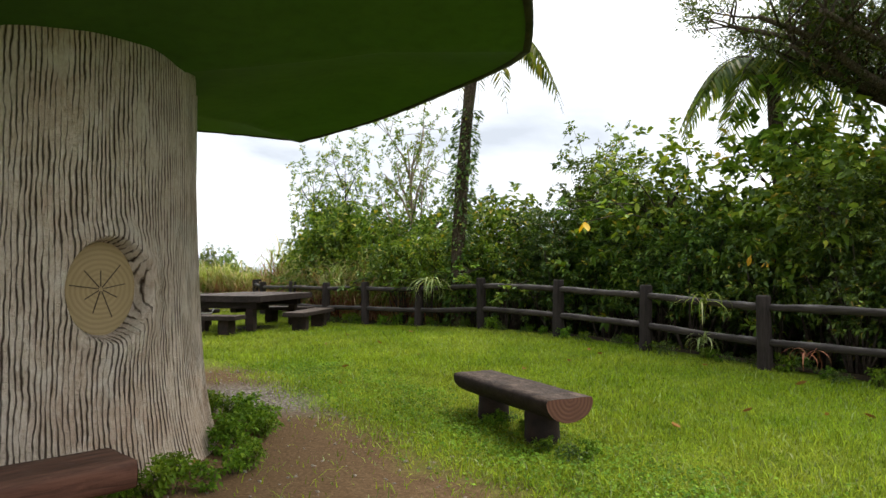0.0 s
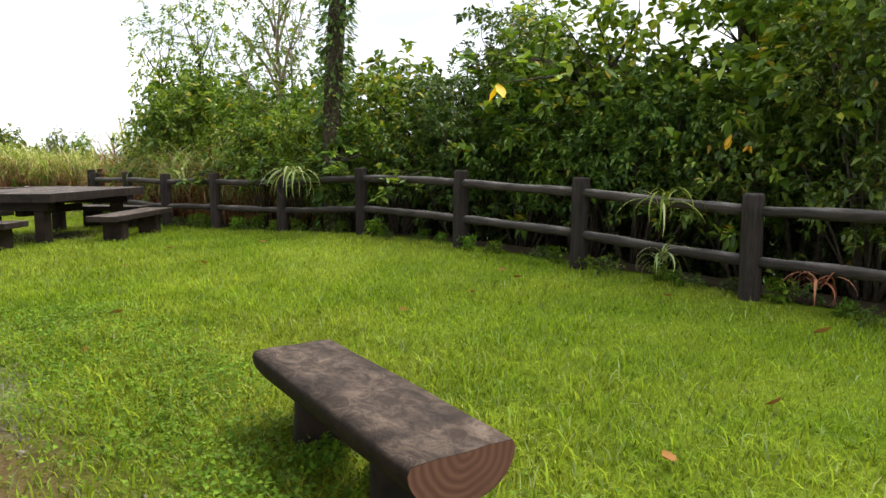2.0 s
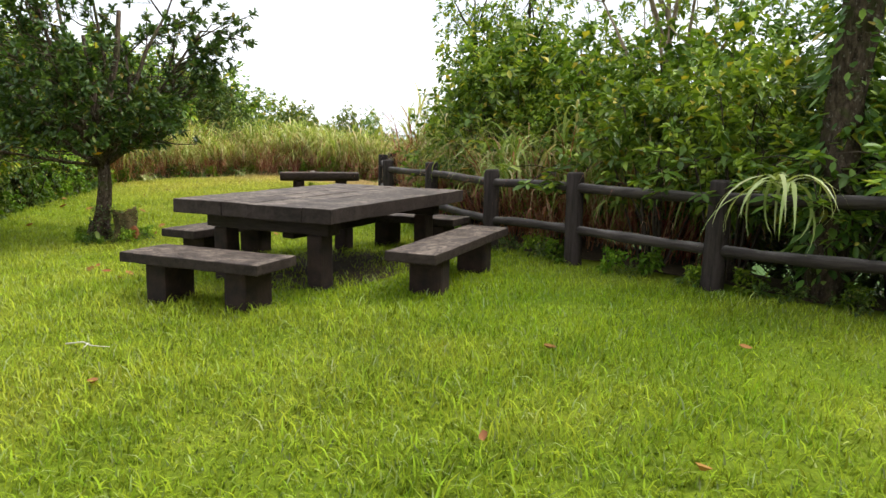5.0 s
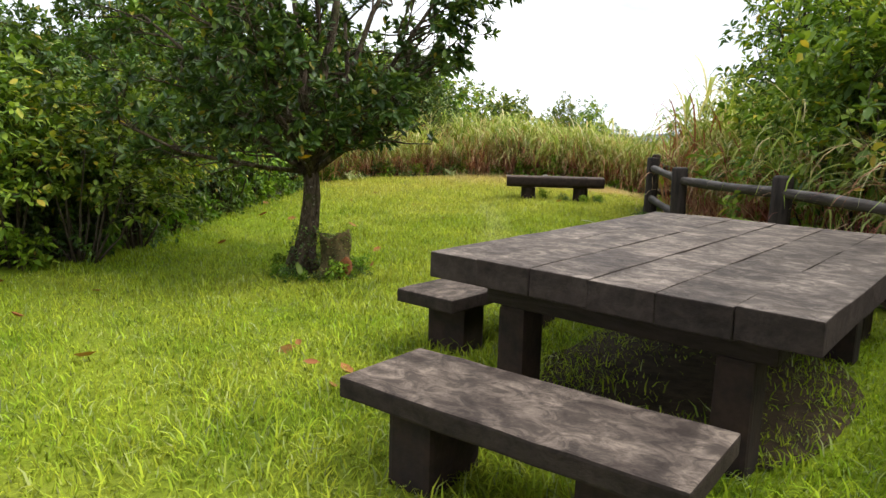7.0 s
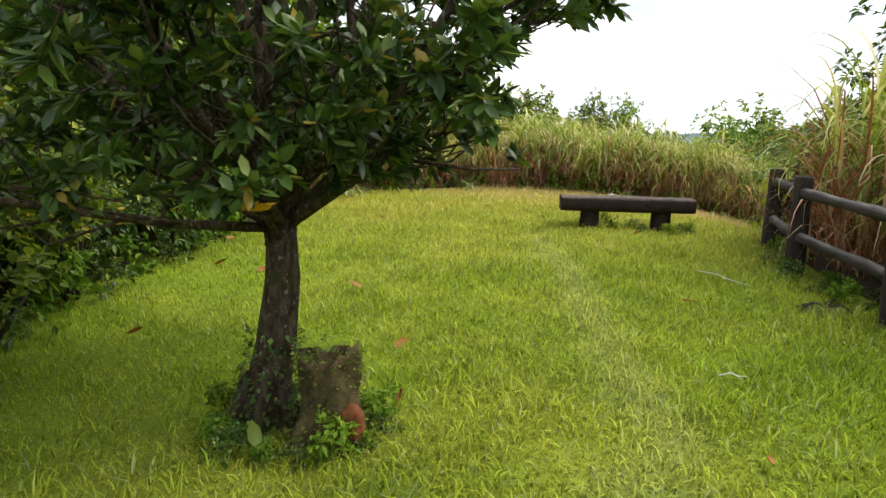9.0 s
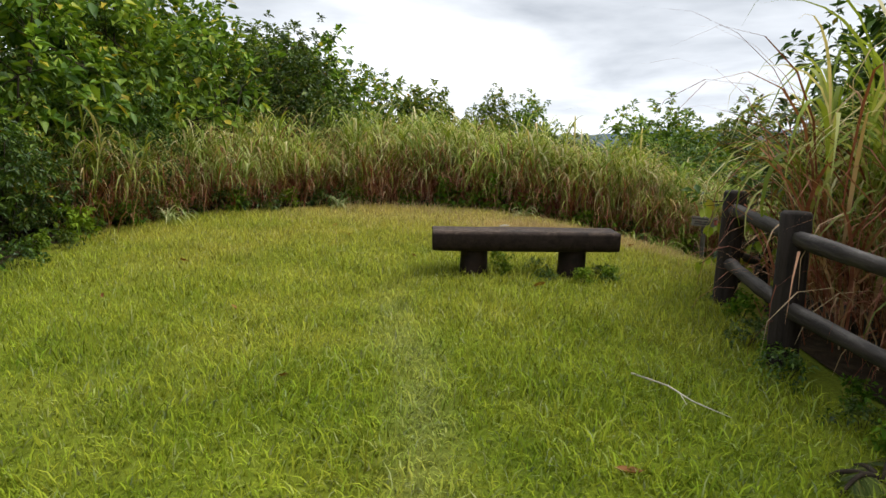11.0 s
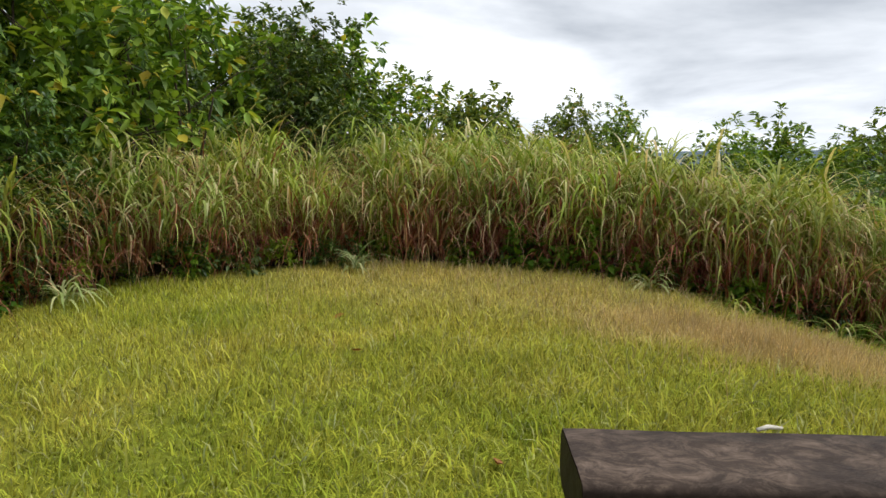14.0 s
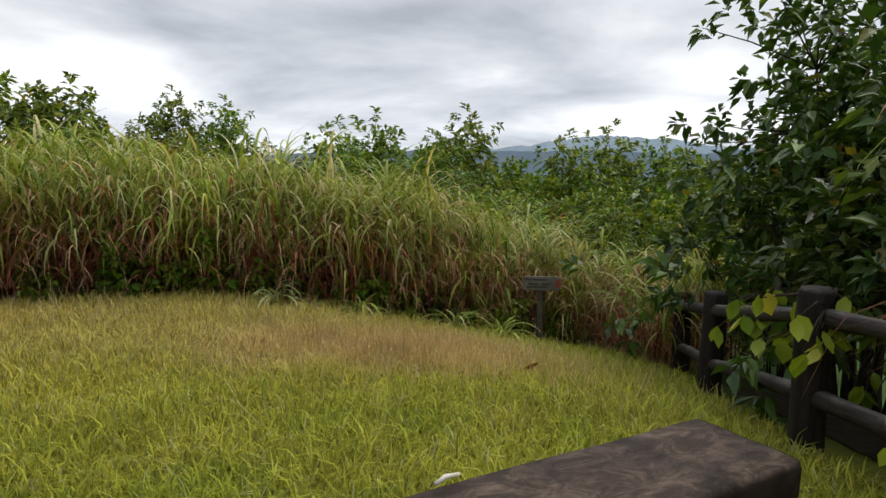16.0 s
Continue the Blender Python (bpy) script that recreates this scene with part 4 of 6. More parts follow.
def make_table():
    tx, ty = -4.27, 15.3
    ob = thing("picnic_table", pose(tx, ty, float(height_at(tx, ty)), 0, 0, -12.8), "weathered brown plank-topped concrete picnic table", "table")
    for n in range(6):
        w = 1.8 / 6
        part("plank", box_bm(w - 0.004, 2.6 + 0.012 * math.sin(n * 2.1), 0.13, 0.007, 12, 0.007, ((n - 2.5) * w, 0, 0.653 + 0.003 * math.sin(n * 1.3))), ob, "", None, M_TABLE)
    for y in (-0.98, 0.98):
        part("crossbeam", box_bm(1.42, 0.18, 0.14, 0.015, 4, 0.006, (0, y, 0.513)), ob, "", None, M_SIDE)
        for x in (-0.55, 0.55):
            part("leg", box_bm(0.17, 0.18, 0.515 + 0.15, 0.025, 0, 0.01, (x, y, -0.15)), ob, "", None, M_LEG)
    part("stretcher", box_bm(0.14, 1.5, 0.12, 0.015, 4, 0.006, (0, 0, 0.4)), ob, "", None, M_SIDE)


    # the table's shade as a dark sheet on the ground, in the litter colour
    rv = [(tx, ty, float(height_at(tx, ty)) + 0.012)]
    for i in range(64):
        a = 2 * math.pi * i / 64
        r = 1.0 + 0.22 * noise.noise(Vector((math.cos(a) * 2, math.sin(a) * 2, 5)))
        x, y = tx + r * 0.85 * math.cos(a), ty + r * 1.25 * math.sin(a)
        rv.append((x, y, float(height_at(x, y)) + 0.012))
    soil = mesh_from("ground_shade_table", rv, [[(0, 1 + i, 1 + (i + 1) % 64) for i in range(64)]], M_LITTER_SHADE)
    tagged(new("ground_shade_table", soil), "dark ground patch holding the picnic table's shade in its colour", "soil", kind="structure")


make_table()
slab_bench(stand(-4.61, 13.48, -8.8), 1.38, 0.5, "short brown plank bench at the table's end")
slab_bench(stand(-2.875, 14.9, 81.2), 1.98, 0.465, "long brown plank bench along the table, beside the fence")
slab_bench(stand(-3.84, 16.86, -14), 1.35, 0.46, "short brown plank bench behind the table")
slab_bench(stand(-5.63, 15.52, 77.8), 1.51, 0.46, "long brown plank bench along the table's open side")
_d = math.degrees(math.atan2(-1.5, 0.71))
log_bench(stand(0.666, 6.315, _d), 1.66, "brown split-log bench standing alone on the lawn", M_SEAT, M_RUST, (-0.42, 0.42), 0.2, 0.465)
log_bench(stand(-8.213, 23.88, 23), 1.83, "dark brown split-log bench facing the view", M_SEAT, M_SIDE, (-0.5, 0.5), 0.2, 0.445, 0.455, 0.14, 0.4)
log_bench(stand(-2.26, 3.28, 47), 1.45, "red-brown bench beside the shelter trunk", M_REDBENCH, M_REDBENCH, (-0.42, 0.42), 0.16, 0.42, 0.45, 0.15, 0.3)

# ---- plants: patterns grown once, then set out ----
VR = np.random.default_rng(21)
BROAD = [shrub_meshes(11, 2.4, 1.35, 10, 210, 10, 0.125, 0.5, LM_BROAD, M_TWIG, 0.34, 0.022), shrub_meshes(12, 2.8, 1.4, 11, 240, 11, 0.155, 0.52, LM_BROAD, M_TWIG, 0.36, 0.024, small=True)]
DARK = [shrub_meshes(13, 2.6, 1.4, 12, 420, 13, 0.11, 0.46, LM_DARK, M_TWIG, 0.32, 0.022, small=True), shrub_meshes(14, 3.2, 1.5, 13, 460, 13, 0.115, 0.47, LM_DARK, M_TWIG, 0.28, 0.026, small=True)]
MIXED = [shrub_meshes(15, 3.0, 1.35, 12, 400, 12, 0.125, 0.44, LM_BROAD, M_TWIG, 0.34, 0.022, small=True), shrub_meshes(20, 2.7, 1.3, 11, 360, 12, 0.13, 0.46, LM_BROAD, M_TWIG, 0.14, 0.022, small=True)]
AIRY = [shrub_meshes(16, 5.2, 1.35, 14, 330, 12, 0.13, 0.36, LM_BROAD, M_TWIG, 0.18, 0.025, small=True, single=True), shrub_meshes(17, 5.6, 1.8, 14, 330, 11, 0.11, 0.4, LM_PALE, M_PALEBARK, 0.4, 0.035, small=True, single=True)]
UNDER = [shrub_meshes(24, 1.9, 1.3, 12, 380, 12, 0.11, 0.46, LM_EVERGREEN, M_TWIG, 0.06, 0.02, small=True), shrub_meshes(25, 2.1, 1.4, 12, 380, 12, 0.12, 0.46, LM_EVERGREEN, M_TWIG, 0.06, 0.02, small=True)]
WEED = [shrub_meshes(18, 0.42, 0.32, 6, 40, 7, 0.09, 0.5, LM_CLOVER, M_TWIG, 0.15, 0.006, small=True), shrub_meshes(19, 0.3, 0.34, 6, 40, 8, 0.06, 0.5, LM_DARK, M_TWIG, 0.15, 0.005, small=True)]
REEDS = [reed_meshes(31, 2.0, 0.8, 250, 240), reed_meshes(32, 1.85, 0.75, 220, 300), reed_meshes(33, 2.1, 0.9, 280, 200)]


def set_out(kind, name, places, label, category, group, s0, s1, sink=0.0):
    for x, y, *_ in places:
        s = VR.uniform(s0, s1)
        m = pose(x, y, float(height_at(x, y)) - sink, VR.uniform(-5, 5), VR.uniform(-5, 5), VR.uniform(0, 360)) @ Matrix.Diagonal((s, s, s * VR.uniform(0.88, 1.15), 1))
        shrub(name, kind[int(VR.integers(len(kind)))], m, label, category, group)


def set_reeds(places, label, s0, s1, kind=REEDS):
    for x, y, *_ in places:
        s = VR.uniform(s0, s1)
        m = pose(x, y, float(height_at(x, y)), VR.uniform(-7, 7), VR.uniform(-7, 7), VR.uniform(0, 360)) @ Matrix.Scale(s, 4)
        reed(kind[int(VR.integers(len(kind)))], m, label)


def set_to_height(kind, name, places, label, category, group):
    """Plants whose tops reach a given height."""
    for x, y, top in places:
        z = float(height_at(x, y)) - 0.15
        s = (top - z) / 2.75 * VR.uniform(0.92, 1.06)
        shrub(name, kind[int(VR.integers(len(kind)))], pose(x, y, z, 0, 0, VR.uniform(0, 360)) @ Matrix.Diagonal((max(s, 0.9), max(s, 0.9), s, 1)), label, category, group)


# the thicket behind the fence, from the shelter's side to the tree fern
EAST = POSTS[:9]
BG = "thicket behind the fence"
set_out(DARK, "dark_shrub", along(EAST[:7], 1.1, -1.4, 0.2, VR), "dark green leafy shrub behind the fence", "shrub", BG, 0.75, 0.95)
set_out(UNDER, "undergrowth_shrub", along([(6.9, 4.0)] + EAST[:8], 1.0, -3.3, 0.3, VR), "dark undergrowth deep in the thicket", "shrub", BG, 0.9, 1.1)
set_out(UNDER, "undergrowth_shrub", along([(6.9, 4.0)] + EAST[:8], 1.2, -4.9, 0.3, VR), "dark undergrowth deep in the thicket", "shrub", BG, 0.9, 1.1)
set_out(BROAD, "broadleaf_shrub", along(EAST[5:8], 1.0, -0.75, 0.12, VR), "bright green broad-leaved shrub leaning over the fence", "shrub", BG, 0.68, 0.85)
set_out(DARK + MIXED, "dark_shrub", along(EAST[:6], 1.9, -2.7, 0.4, VR), "tall dark green shrub in the thicket", "shrub", BG, 1.0, 1.25)
set_out(MIXED + BROAD, "broadleaf_shrub", along(EAST[4:8], 1.4, -2.3, 0.4, VR), "green broad-leaved shrub in the thicket", "shrub", BG, 0.9, 1.1)
set_out(DARK + MIXED, "dark_shrub", along(EAST[:4], 2.1, -4.6, 0.6, VR), "tall dark green shrub deep in the thicket", "shrub", BG, 1.1, 1.3)
set_out(MIXED + DARK, "broadleaf_shrub", along(EAST[4:8], 2.8, -4.2, 0.6, VR), "green shrub deep in the thicket", "shrub", BG, 1.05, 1.25)
set_out(BROAD, "broadleaf_shrub", [(4.9, 12.2), (4.0, 13.4), (5.9, 10.9)], "large-leaved bright green shrub rising above the thicket", "shrub", BG, 1.2, 1.35)
set_out(AIRY[:1], "slender_tree", [(4.4, 19.5), (5.4, 20.5)], "slender tree with fine upright leaves", "tree", "slender trees", 1.15, 1.3)
set_out(AIRY[:1], "slender_tree", [(-2.9, 20.8), (-4.0, 22.0), (-1.8, 21.5)], "thin green tree with sparse leaves", "tree", "slender trees", 0.85, 1.0)
set_out(AIRY[1:], "pale_tree", [(-0.7, 18.6)], "pale-barked tree with sparse yellow-green leaves", "tree", "slender trees", 1.05, 1.1)
set_out(MIXED, "broadleaf_shrub", [(-2.3, 18.8), (-0.9, 17.4), (-3.4, 19.6)], "light green shrub behind the fence", "shrub", BG, 0.75, 0.9)
BIGLEAF = [shrub_meshes(22, 3.8, 1.6, 12, 170, 8, 0.15, 0.66, LM_BROAD, M_TWIG, 0.5, 0.026, single=True)]
set_out(BIGLEAF, "large_leaf_tree", [(4.0, 12.5), (5.8, 10.4)], "slim young tree with large heart-shaped leaves", "tree", "large-leaved young trees", 0.95, 1.05)
set_out(BROAD[:1], "hedge_shrub", [(-10.35, 15.6), (-10.75, 16.5), (-11.3, 17.6), (-12.1, 19.2), (-12.9, 20.9), (-10.7, 15.1), (-11.0, 16.0), (-10.6, 14.2), (-11.6, 17.0)], "bright green broad-leaved shrub at the lawn's edge", "shrub", "hedge on the open side", 0.66, 0.86)
set_to_height(MIXED + BROAD[1:], "broadleaf_shrub", [(1.3, 15.6, 3.0), (-0.4, 18.2, 3.0), (-1.8, 19.4, 3.1), (6.4, 12.3, 4.1), (7.4, 11.2, 4.1)], "tall leafy shrub behind the thicket's front", "shrub", BG)
# tall grass behind the fence by the table
NORTHEAST = POSTS[7:13]
set_reeds(along(NORTHEAST, 0.95, -1.25, 0.15, VR), "tall silver grass behind the fence, green over brown stalks", 0.9, 1.1)
set_reeds(along(NORTHEAST, 1.0, -2.2, 0.3, VR), "tall silver grass behind the fence", 1.0, 1.25)
set_out(MIXED + DARK, "broadleaf_shrub", along(NORTHEAST[2:], 1.9, -3.2, 0.5, VR), "green shrub among tall grass behind the fence", "shrub", BG, 0.75, 0.95)
set_to_height(DARK, "dark_tree", [(-3.95, 25.5, 3.7)], "dark leafy small tree beside the fence end", "tree", BG)
set_reeds([(-5.05, 23.0), (-4.7, 24.0)], "tall reed clump arching over the fence end", 1.3, 1.5)
set_out(MIXED + BROAD, "broadleaf_shrub", [(-3.0, 19.4), (-3.6, 20.7), (-2.6, 20.6)], "tall yellow-green shrub behind the fence", "shrub", BG, 1.1, 1.3)
set_out(DARK, "dark_shrub", [(-4.35, 26.2), (-4.1, 27.8), (-3.3, 26.9), (-3.0, 28.6), (-3.9, 25.2)], "dark green shrub beside the fence end", "shrub", BG, 1.25, 1.5)
set_out(MIXED, "broadleaf_shrub", [(-3.9, 29.3), (-3.6, 30.6), (-2.6, 29.6)], "green shrub on the slope beyond the fence", "shrub", BG, 0.6, 0.75)
set_reeds([(-4.7, 30.6), (-3.9, 32.0), (-4.9, 29.9)], "leaning tall grass beside the fence end", 0.9, 1.05)
# grass wall round the far end
NW = WEST[6:]
HG = "hedge on the open side"
set_reeds(along(NW, 0.7, 0.5, 0.22, VR), "tall silver grass, green blades over red-brown stalks", 0.58, 0.98)
set_out(WEED, "low_shrub", along(NW, 0.9, 0.12, 0.15, VR), "low leafy shrub at the foot of the tall grass", "shrub", "shrubs at the foot of the grass", 0.9, 1.7)
set_reeds(along(NW, 0.75, 1.25, 0.25, VR), "tall silver grass, green blades over red-brown stalks", 0.8, 1.12)
set_reeds(along(NW, 0.9, 2.3, 0.3, VR), "tall silver grass at the lawn's far end", 0.95, 1.15)
set_reeds(along(NW, 1.2, 3.6, 0.4, VR), "tall silver grass at the lawn's far end", 1.0, 1.2)
set_reeds(along(WEST[8:], 0.75, 1.0, 0.3, VR), "tall silver grass at the brow of the slope", 0.95, 1.12)
set_reeds(along(WEST[8:], 0.9, 2.0, 0.3, VR), "tall silver grass at the brow of the slope", 1.05, 1.2)
RIDGE_X, RIDGE_TOP = (-22, -18, -16, -14, -12, -10, -8, -5), (5.6, 4.2, 3.5, 2.7, 2.1, 1.7, 1.4, 1.2)
set_to_height(MIXED + DARK, "broadleaf_shrub", [(x + 0.5 * math.sin(x * 3), 34.2 + 0.12 * x + 1.2 * math.sin(x * 1.7), float(np.interp(x, RIDGE_X, RIDGE_TOP)) - 0.4) for x in np.arange(-19, -6, 1.25)], "light green shrub behind the tall grass", "shrub", "shrubs beyond the grass")
set_to_height(MIXED + BROAD, "broadleaf_shrub", [(x + 0.5 * math.sin(x * 3), 37.5 + 0.2 * x + 1.2 * math.sin(x * 2.3), float(np.interp(x, RIDGE_X, RIDGE_TOP)) + 0.1 * math.sin(x * 5)) for x in np.arange(-22, -6, 1.6)], "light green shrub beyond the tall grass", "shrub", "shrubs beyond the grass")
set_to_height(MIXED, "slope_shrub", [(-6.6 + 0.95 * k, 33.6 + 0.9 * math.sin(k * 2.7), 0.35 + 0.12 * k) for k in range(0, 7)], "light green shrub on the slope below", "shrub", "shrubs on the slope")
set_to_height(MIXED + BROAD, "slope_shrub", [(-7.0 + 1.05 * k, 37.0 + 0.9 * math.sin(k * 2.1), 0.95 + 0.15 * math.sin(k * 1.7)) for k in range(0, 10)], "light green shrub on the slope below", "shrub", "shrubs on the slope")
set_to_height(MIXED, "slope_tree", [(-9.0 + 1.15 * k, 43.5 + 1.2 * math.sin(k * 1.9), 1.3 + 0.3 * math.sin(k * 2.4)) for k in range(0, 15)], "small green tree on the slope below", "tree", "trees on the slope")
# hedge on the open side
W2 = [(-10.2, 13.3)] + WEST[2:8]
set_out(DARK + BROAD, "hedge_shrub", along(W2, 0.95, 0.75, 0.15, VR), "dense mixed green shrub at the lawn's edge", "shrub", HG, 0.62, 0.8)
set_out(UNDER, "hedge_shrub", along(W2, 0.85, 0.8, 0.15, VR), "low dark green shrub filling the hedge foot", "shrub", HG, 0.55, 0.72)
set_out(DARK, "hedge_shrub", along(W2, 1.25, 2.0, 0.3, VR), "dark green shrub in the hedge", "shrub", HG, 0.95, 1.2)
set_out(DARK + MIXED, "hedge_shrub", along(W2, 1.6, 3.8, 0.5, VR), "tall green shrub deep in the hedge", "shrub", HG, 1.25, 1.55)
set_out(BROAD, "hedge_shrub", [(-15.6, 28.4), (-16.4, 26.6), (-17.9, 35.2), (-16.9, 34.0)], "large-leaved green shrub above the tall grass", "shrub", HG, 1.25, 1.5)

set_to_height(MIXED + BROAD, "hedge_tree", [(-15.5, 24.0, 3.8), (-16.5, 25.8, 3.9), (-17.2, 27.6, 3.9), (-16.2, 22.3, 4.0), (-14.6, 20.4, 4.0), (-18.6, 30.0, 4.0)], "tall green tree behind the hedge", "tree", HG)

# ---- the lone tree by the table, with a stump at its foot ----
def limb(heap, pts, r0, r1, sides=9, wob=0.15, seed=0):
    n = len(pts)
    heap.put(tube(pts, [r0 + (r1 - r0) * k / (n - 1) for k in range(n)], sides, wob, seed))


def make_lone_tree():
    rng = np.random.default_rng(5)
    gx, gy = -8.33, 16.68
    ob = thing("lone_tree", stand(gx, gy), "small evergreen tree with dark glossy leaves and mossy trunk", "tree")
    h = Heap()
    limb(h, [(0, 0, -0.2), (-0.01, 0, 0.0), (0.0, 0, 0.15), (0.05, 0.02, 0.45), (0.09, 0.03, 0.8), (0.1, 0.02, 1.1)], 0.135, 0.075, 14, 0.25)
    for k in range(5):
        a = k * 1.3
        limb(h, [(0.08 * math.cos(a), 0.08 * math.sin(a), 0.28), (0.17 * math.cos(a), 0.17 * math.sin(a), 0.04), (0.28 * math.cos(a), 0.28 * math.sin(a), -0.08)], 0.05, 0.02, 7)
    limb(h, [(0.09, 0.02, 0.95), (0.14, 0.06, 1.4), (0.2, 0.05, 1.9), (0.34, 0.1, 2.5), (0.42, 0.1, 3.1)], 0.075, 0.028, 10, 0.2, 3)
    limb(h, [(0.08, 0.02, 1.0), (-0.06, 0.08, 1.5), (-0.1, 0.16, 2.1), (-0.2, 0.14, 2.8)], 0.065, 0.025, 10, 0.2, 5)
    part("trunk", h.mesh("trunk", M_BARK), ob, "dark mossy forked trunk")
    h = Heap()
    fork = Vector((0.1, 0.02, 1.05))
    ends = []
    mains = [(100, 0.9, 1.5, 0.06), (20, 1.2, 1.3, 0.05), (200, 1.45, 0.95, 0.045), (290, 1.3, 1.1, 0.045), (150, 1.2, 1.55, 0.05), (60, 1.0, 2.2, 0.055), (240, 1.75, 0.45, 0.035), (120, 1.6, 0.9, 0.04), (180, 0.6, 2.5, 0.055), (310, 0.7, 2.2, 0.05), (5, 1.35, 1.75, 0.045), (220, 1.3, 2.1, 0.05), (270, 1.0, 2.5, 0.05), (195, 1.7, 1.6, 0.045)]
    for az, out, up, r in mains:
        a = math.radians(az)
        p = fork.copy()
        pts = [tuple(p)]
        for s in (0.35, 0.7, 1.0):
            q = fork + Vector((math.cos(a) * out * s ** 0.9, math.sin(a) * out * s ** 0.9, up * s ** 1.15)) + Vector(rng.normal(0, 0.07, 3))
            pts.append(tuple(q))
        limb(h, pts, r * 0.8, r * 0.3, 7)
        for s in np.linspace(0.15, 1.0, 14):
            k = min(int(s * 3), 2)
            base = Vector(pts[k]).lerp(Vector(pts[k + 1]), s * 3 - k)
            d = Vector((math.cos(a + rng.normal(0, 0.9)), math.sin(a + rng.normal(0, 0.9)), rng.uniform(-0.15, 0.75)))
            d.normalize()
            ln = rng.uniform(0.4, 0.85)
            t1 = base + d * ln * 0.5 + Vector(rng.normal(0, 0.05, 3))
            t2 = base + d * ln + Vector((0, 0, rng.uniform(-0.05, 0.15)))
            if (t2.z < 1.9 and t2.x > 1.35 - 0.255 * t2.y) or t2.z < 1.15:
                continue
            h.put(tube([base, t1, t2], [r * 0.26, r * 0.18, r * 0.1], 5))
            for _ in range(6):
                f = rng.uniform(0.3, 1.0)
                b2 = base.lerp(t2, f)
                d2 = (d + Vector(rng.normal(0, 0.65, 3)) + Vector((0, 0, 0.25))).normalized()
                e = b2 + d2 * rng.uniform(0.14, 0.42)
                if (e.z < 1.9 and e.x > 1.35 - 0.255 * e.y) or e.z < 1.2 or (e.z < 1.4 and e.x > 0.75):
                    continue  # pruned back beside the walk
                h.put(tube([b2, e], [r * 0.13, r * 0.07], 3))
                ends.append((e, d2))
    part("branchwork", h.mesh("branchwork", M_BARK), ob)
    per = 20
    tip = np.array([e for e, _ in ends])
    o = unit(np.array([d for _, d in ends]))
    n = len(ends) * per
    reps = np.repeat(np.arange(len(ends)), per)
    ang = rng.uniform(0, 6.28, n)
    oo = o[reps]
    s1 = unit(np.cross(oo, np.array([0.2, 0.6, 0.77])))
    s2 = np.cross(oo, s1)
    phi = rng.uniform(0.35, 1.5, n)[:, None]
    way = oo * np.cos(phi) + (s1 * np.cos(ang)[:, None] + s2 * np.sin(ang)[:, None]) * np.sin(phi)
    base = tip[reps] - oo * (rng.uniform(0, 0.13, n))[:, None]
    ln = rng.uniform(0.06, 0.115, n)
    part("crown", leaf_mesh("crown", base, way, ln, ln * 0.44, LM_EVERGREEN, 0.12, rng=rng), ob, "dark glossy oval leaves in whorls")
    # a whorl of yellowing leaves on the low twig that hangs towards the path
    yb = np.tile(np.array([[0.5, -0.6, 1.22]]), (6, 1))
    yw = np.c_[np.cos(np.arange(6) * 1.05), np.sin(np.arange(6) * 1.05), np.full(6, 0.5)]
    part("yellow_whorl", leaf_mesh("yellow_whorl", yb, yw, np.full(6, 0.12), np.full(6, 0.045), LM_YELLOW, 0.2), ob, "yellow-orange leaves at a twig end")
    h = Heap()
    limb(h, [(0.1, 0.02, 0.98), (0.3, -0.3, 1.15), (0.5, -0.6, 1.21)], 0.02, 0.007, 6)
    part("low_twig", h.mesh("low_twig", M_BARK), ob)
    m = 520
    z, a = rng.uniform(0.02, 0.62, m) ** 1.3, rng.uniform(0, 6.283, m)
    r = np.interp(z, [0, 0.15, 0.45, 0.8], [0.19, 0.14, 0.11, 0.1]) + rng.uniform(0, 0.03, m)
    b = np.c_[0.05 * z / 0.45 + r * np.cos(a), r * np.sin(a), z]
    ln = rng.uniform(0.018, 0.042, m)
    part("climbing_leaves", leaf_mesh("climbing_leaves", b, np.c_[np.cos(a), np.sin(a), rng.uniform(-0.7, 0.6, m)], ln, ln * 0.7, LM_DARK, 0.2, rng=rng, small=True), ob, "small dark leaves climbing the foot", stuff=True)
    st = thing("tree_stump", stand(gx + 0.38, gy + 0.03, 20), "rotten mossy tree stump beside the lone tree", "stump")
    rows, rounds, sv = 22, 48, []
    for j in range(rows + 1):
        f = j / rows
        for i in range(rounds):
            a = 2 * math.pi * i / rounds
            p = Vector((math.cos(a), math.sin(a), f * 1.6))
            r = 0.14 + 0.08 * (1 - f) ** 3 + 0.035 * noise.fractal(p * 1.6, 0.8, 2.2, 5) + 0.03 * math.sin(5 * a + 1) * (1 - f)
            crown = 0.45 + 0.09 * noise.noise(Vector((p.x * 1.7, p.y * 1.7, 4))) + 0.03 * noise.noise(Vector((p.x * 7, p.y * 7, 1)))
            sv.append((r * p.x, r * p.y, -0.12 + (crown + 0.12) * f))
    for j in range(1, 5):
        for i in range(rounds):
            x, y, z = sv[rows * rounds + i]
            q = 1 - j * 0.22
            sv.append((x * q, y * q, z - 0.05 * j + 0.03 * noise.noise(Vector((x * q * 30, y * q * 30, j)))))
    kk = np.arange((rows + 4) * rounds)
    i2 = np.where((kk + 1) % rounds == 0, kk + 1 - rounds, kk + 1)
    bm = mesh_from("stump_body", sv, [np.stack([kk, i2, i2 + rounds, kk + rounds], 1)], M_STUMP, True)
    part("stump_body", bm, st)
    bm = bmesh.new()
    bmesh.ops.create_icosphere(bm, subdivisions=3, radius=0.1)
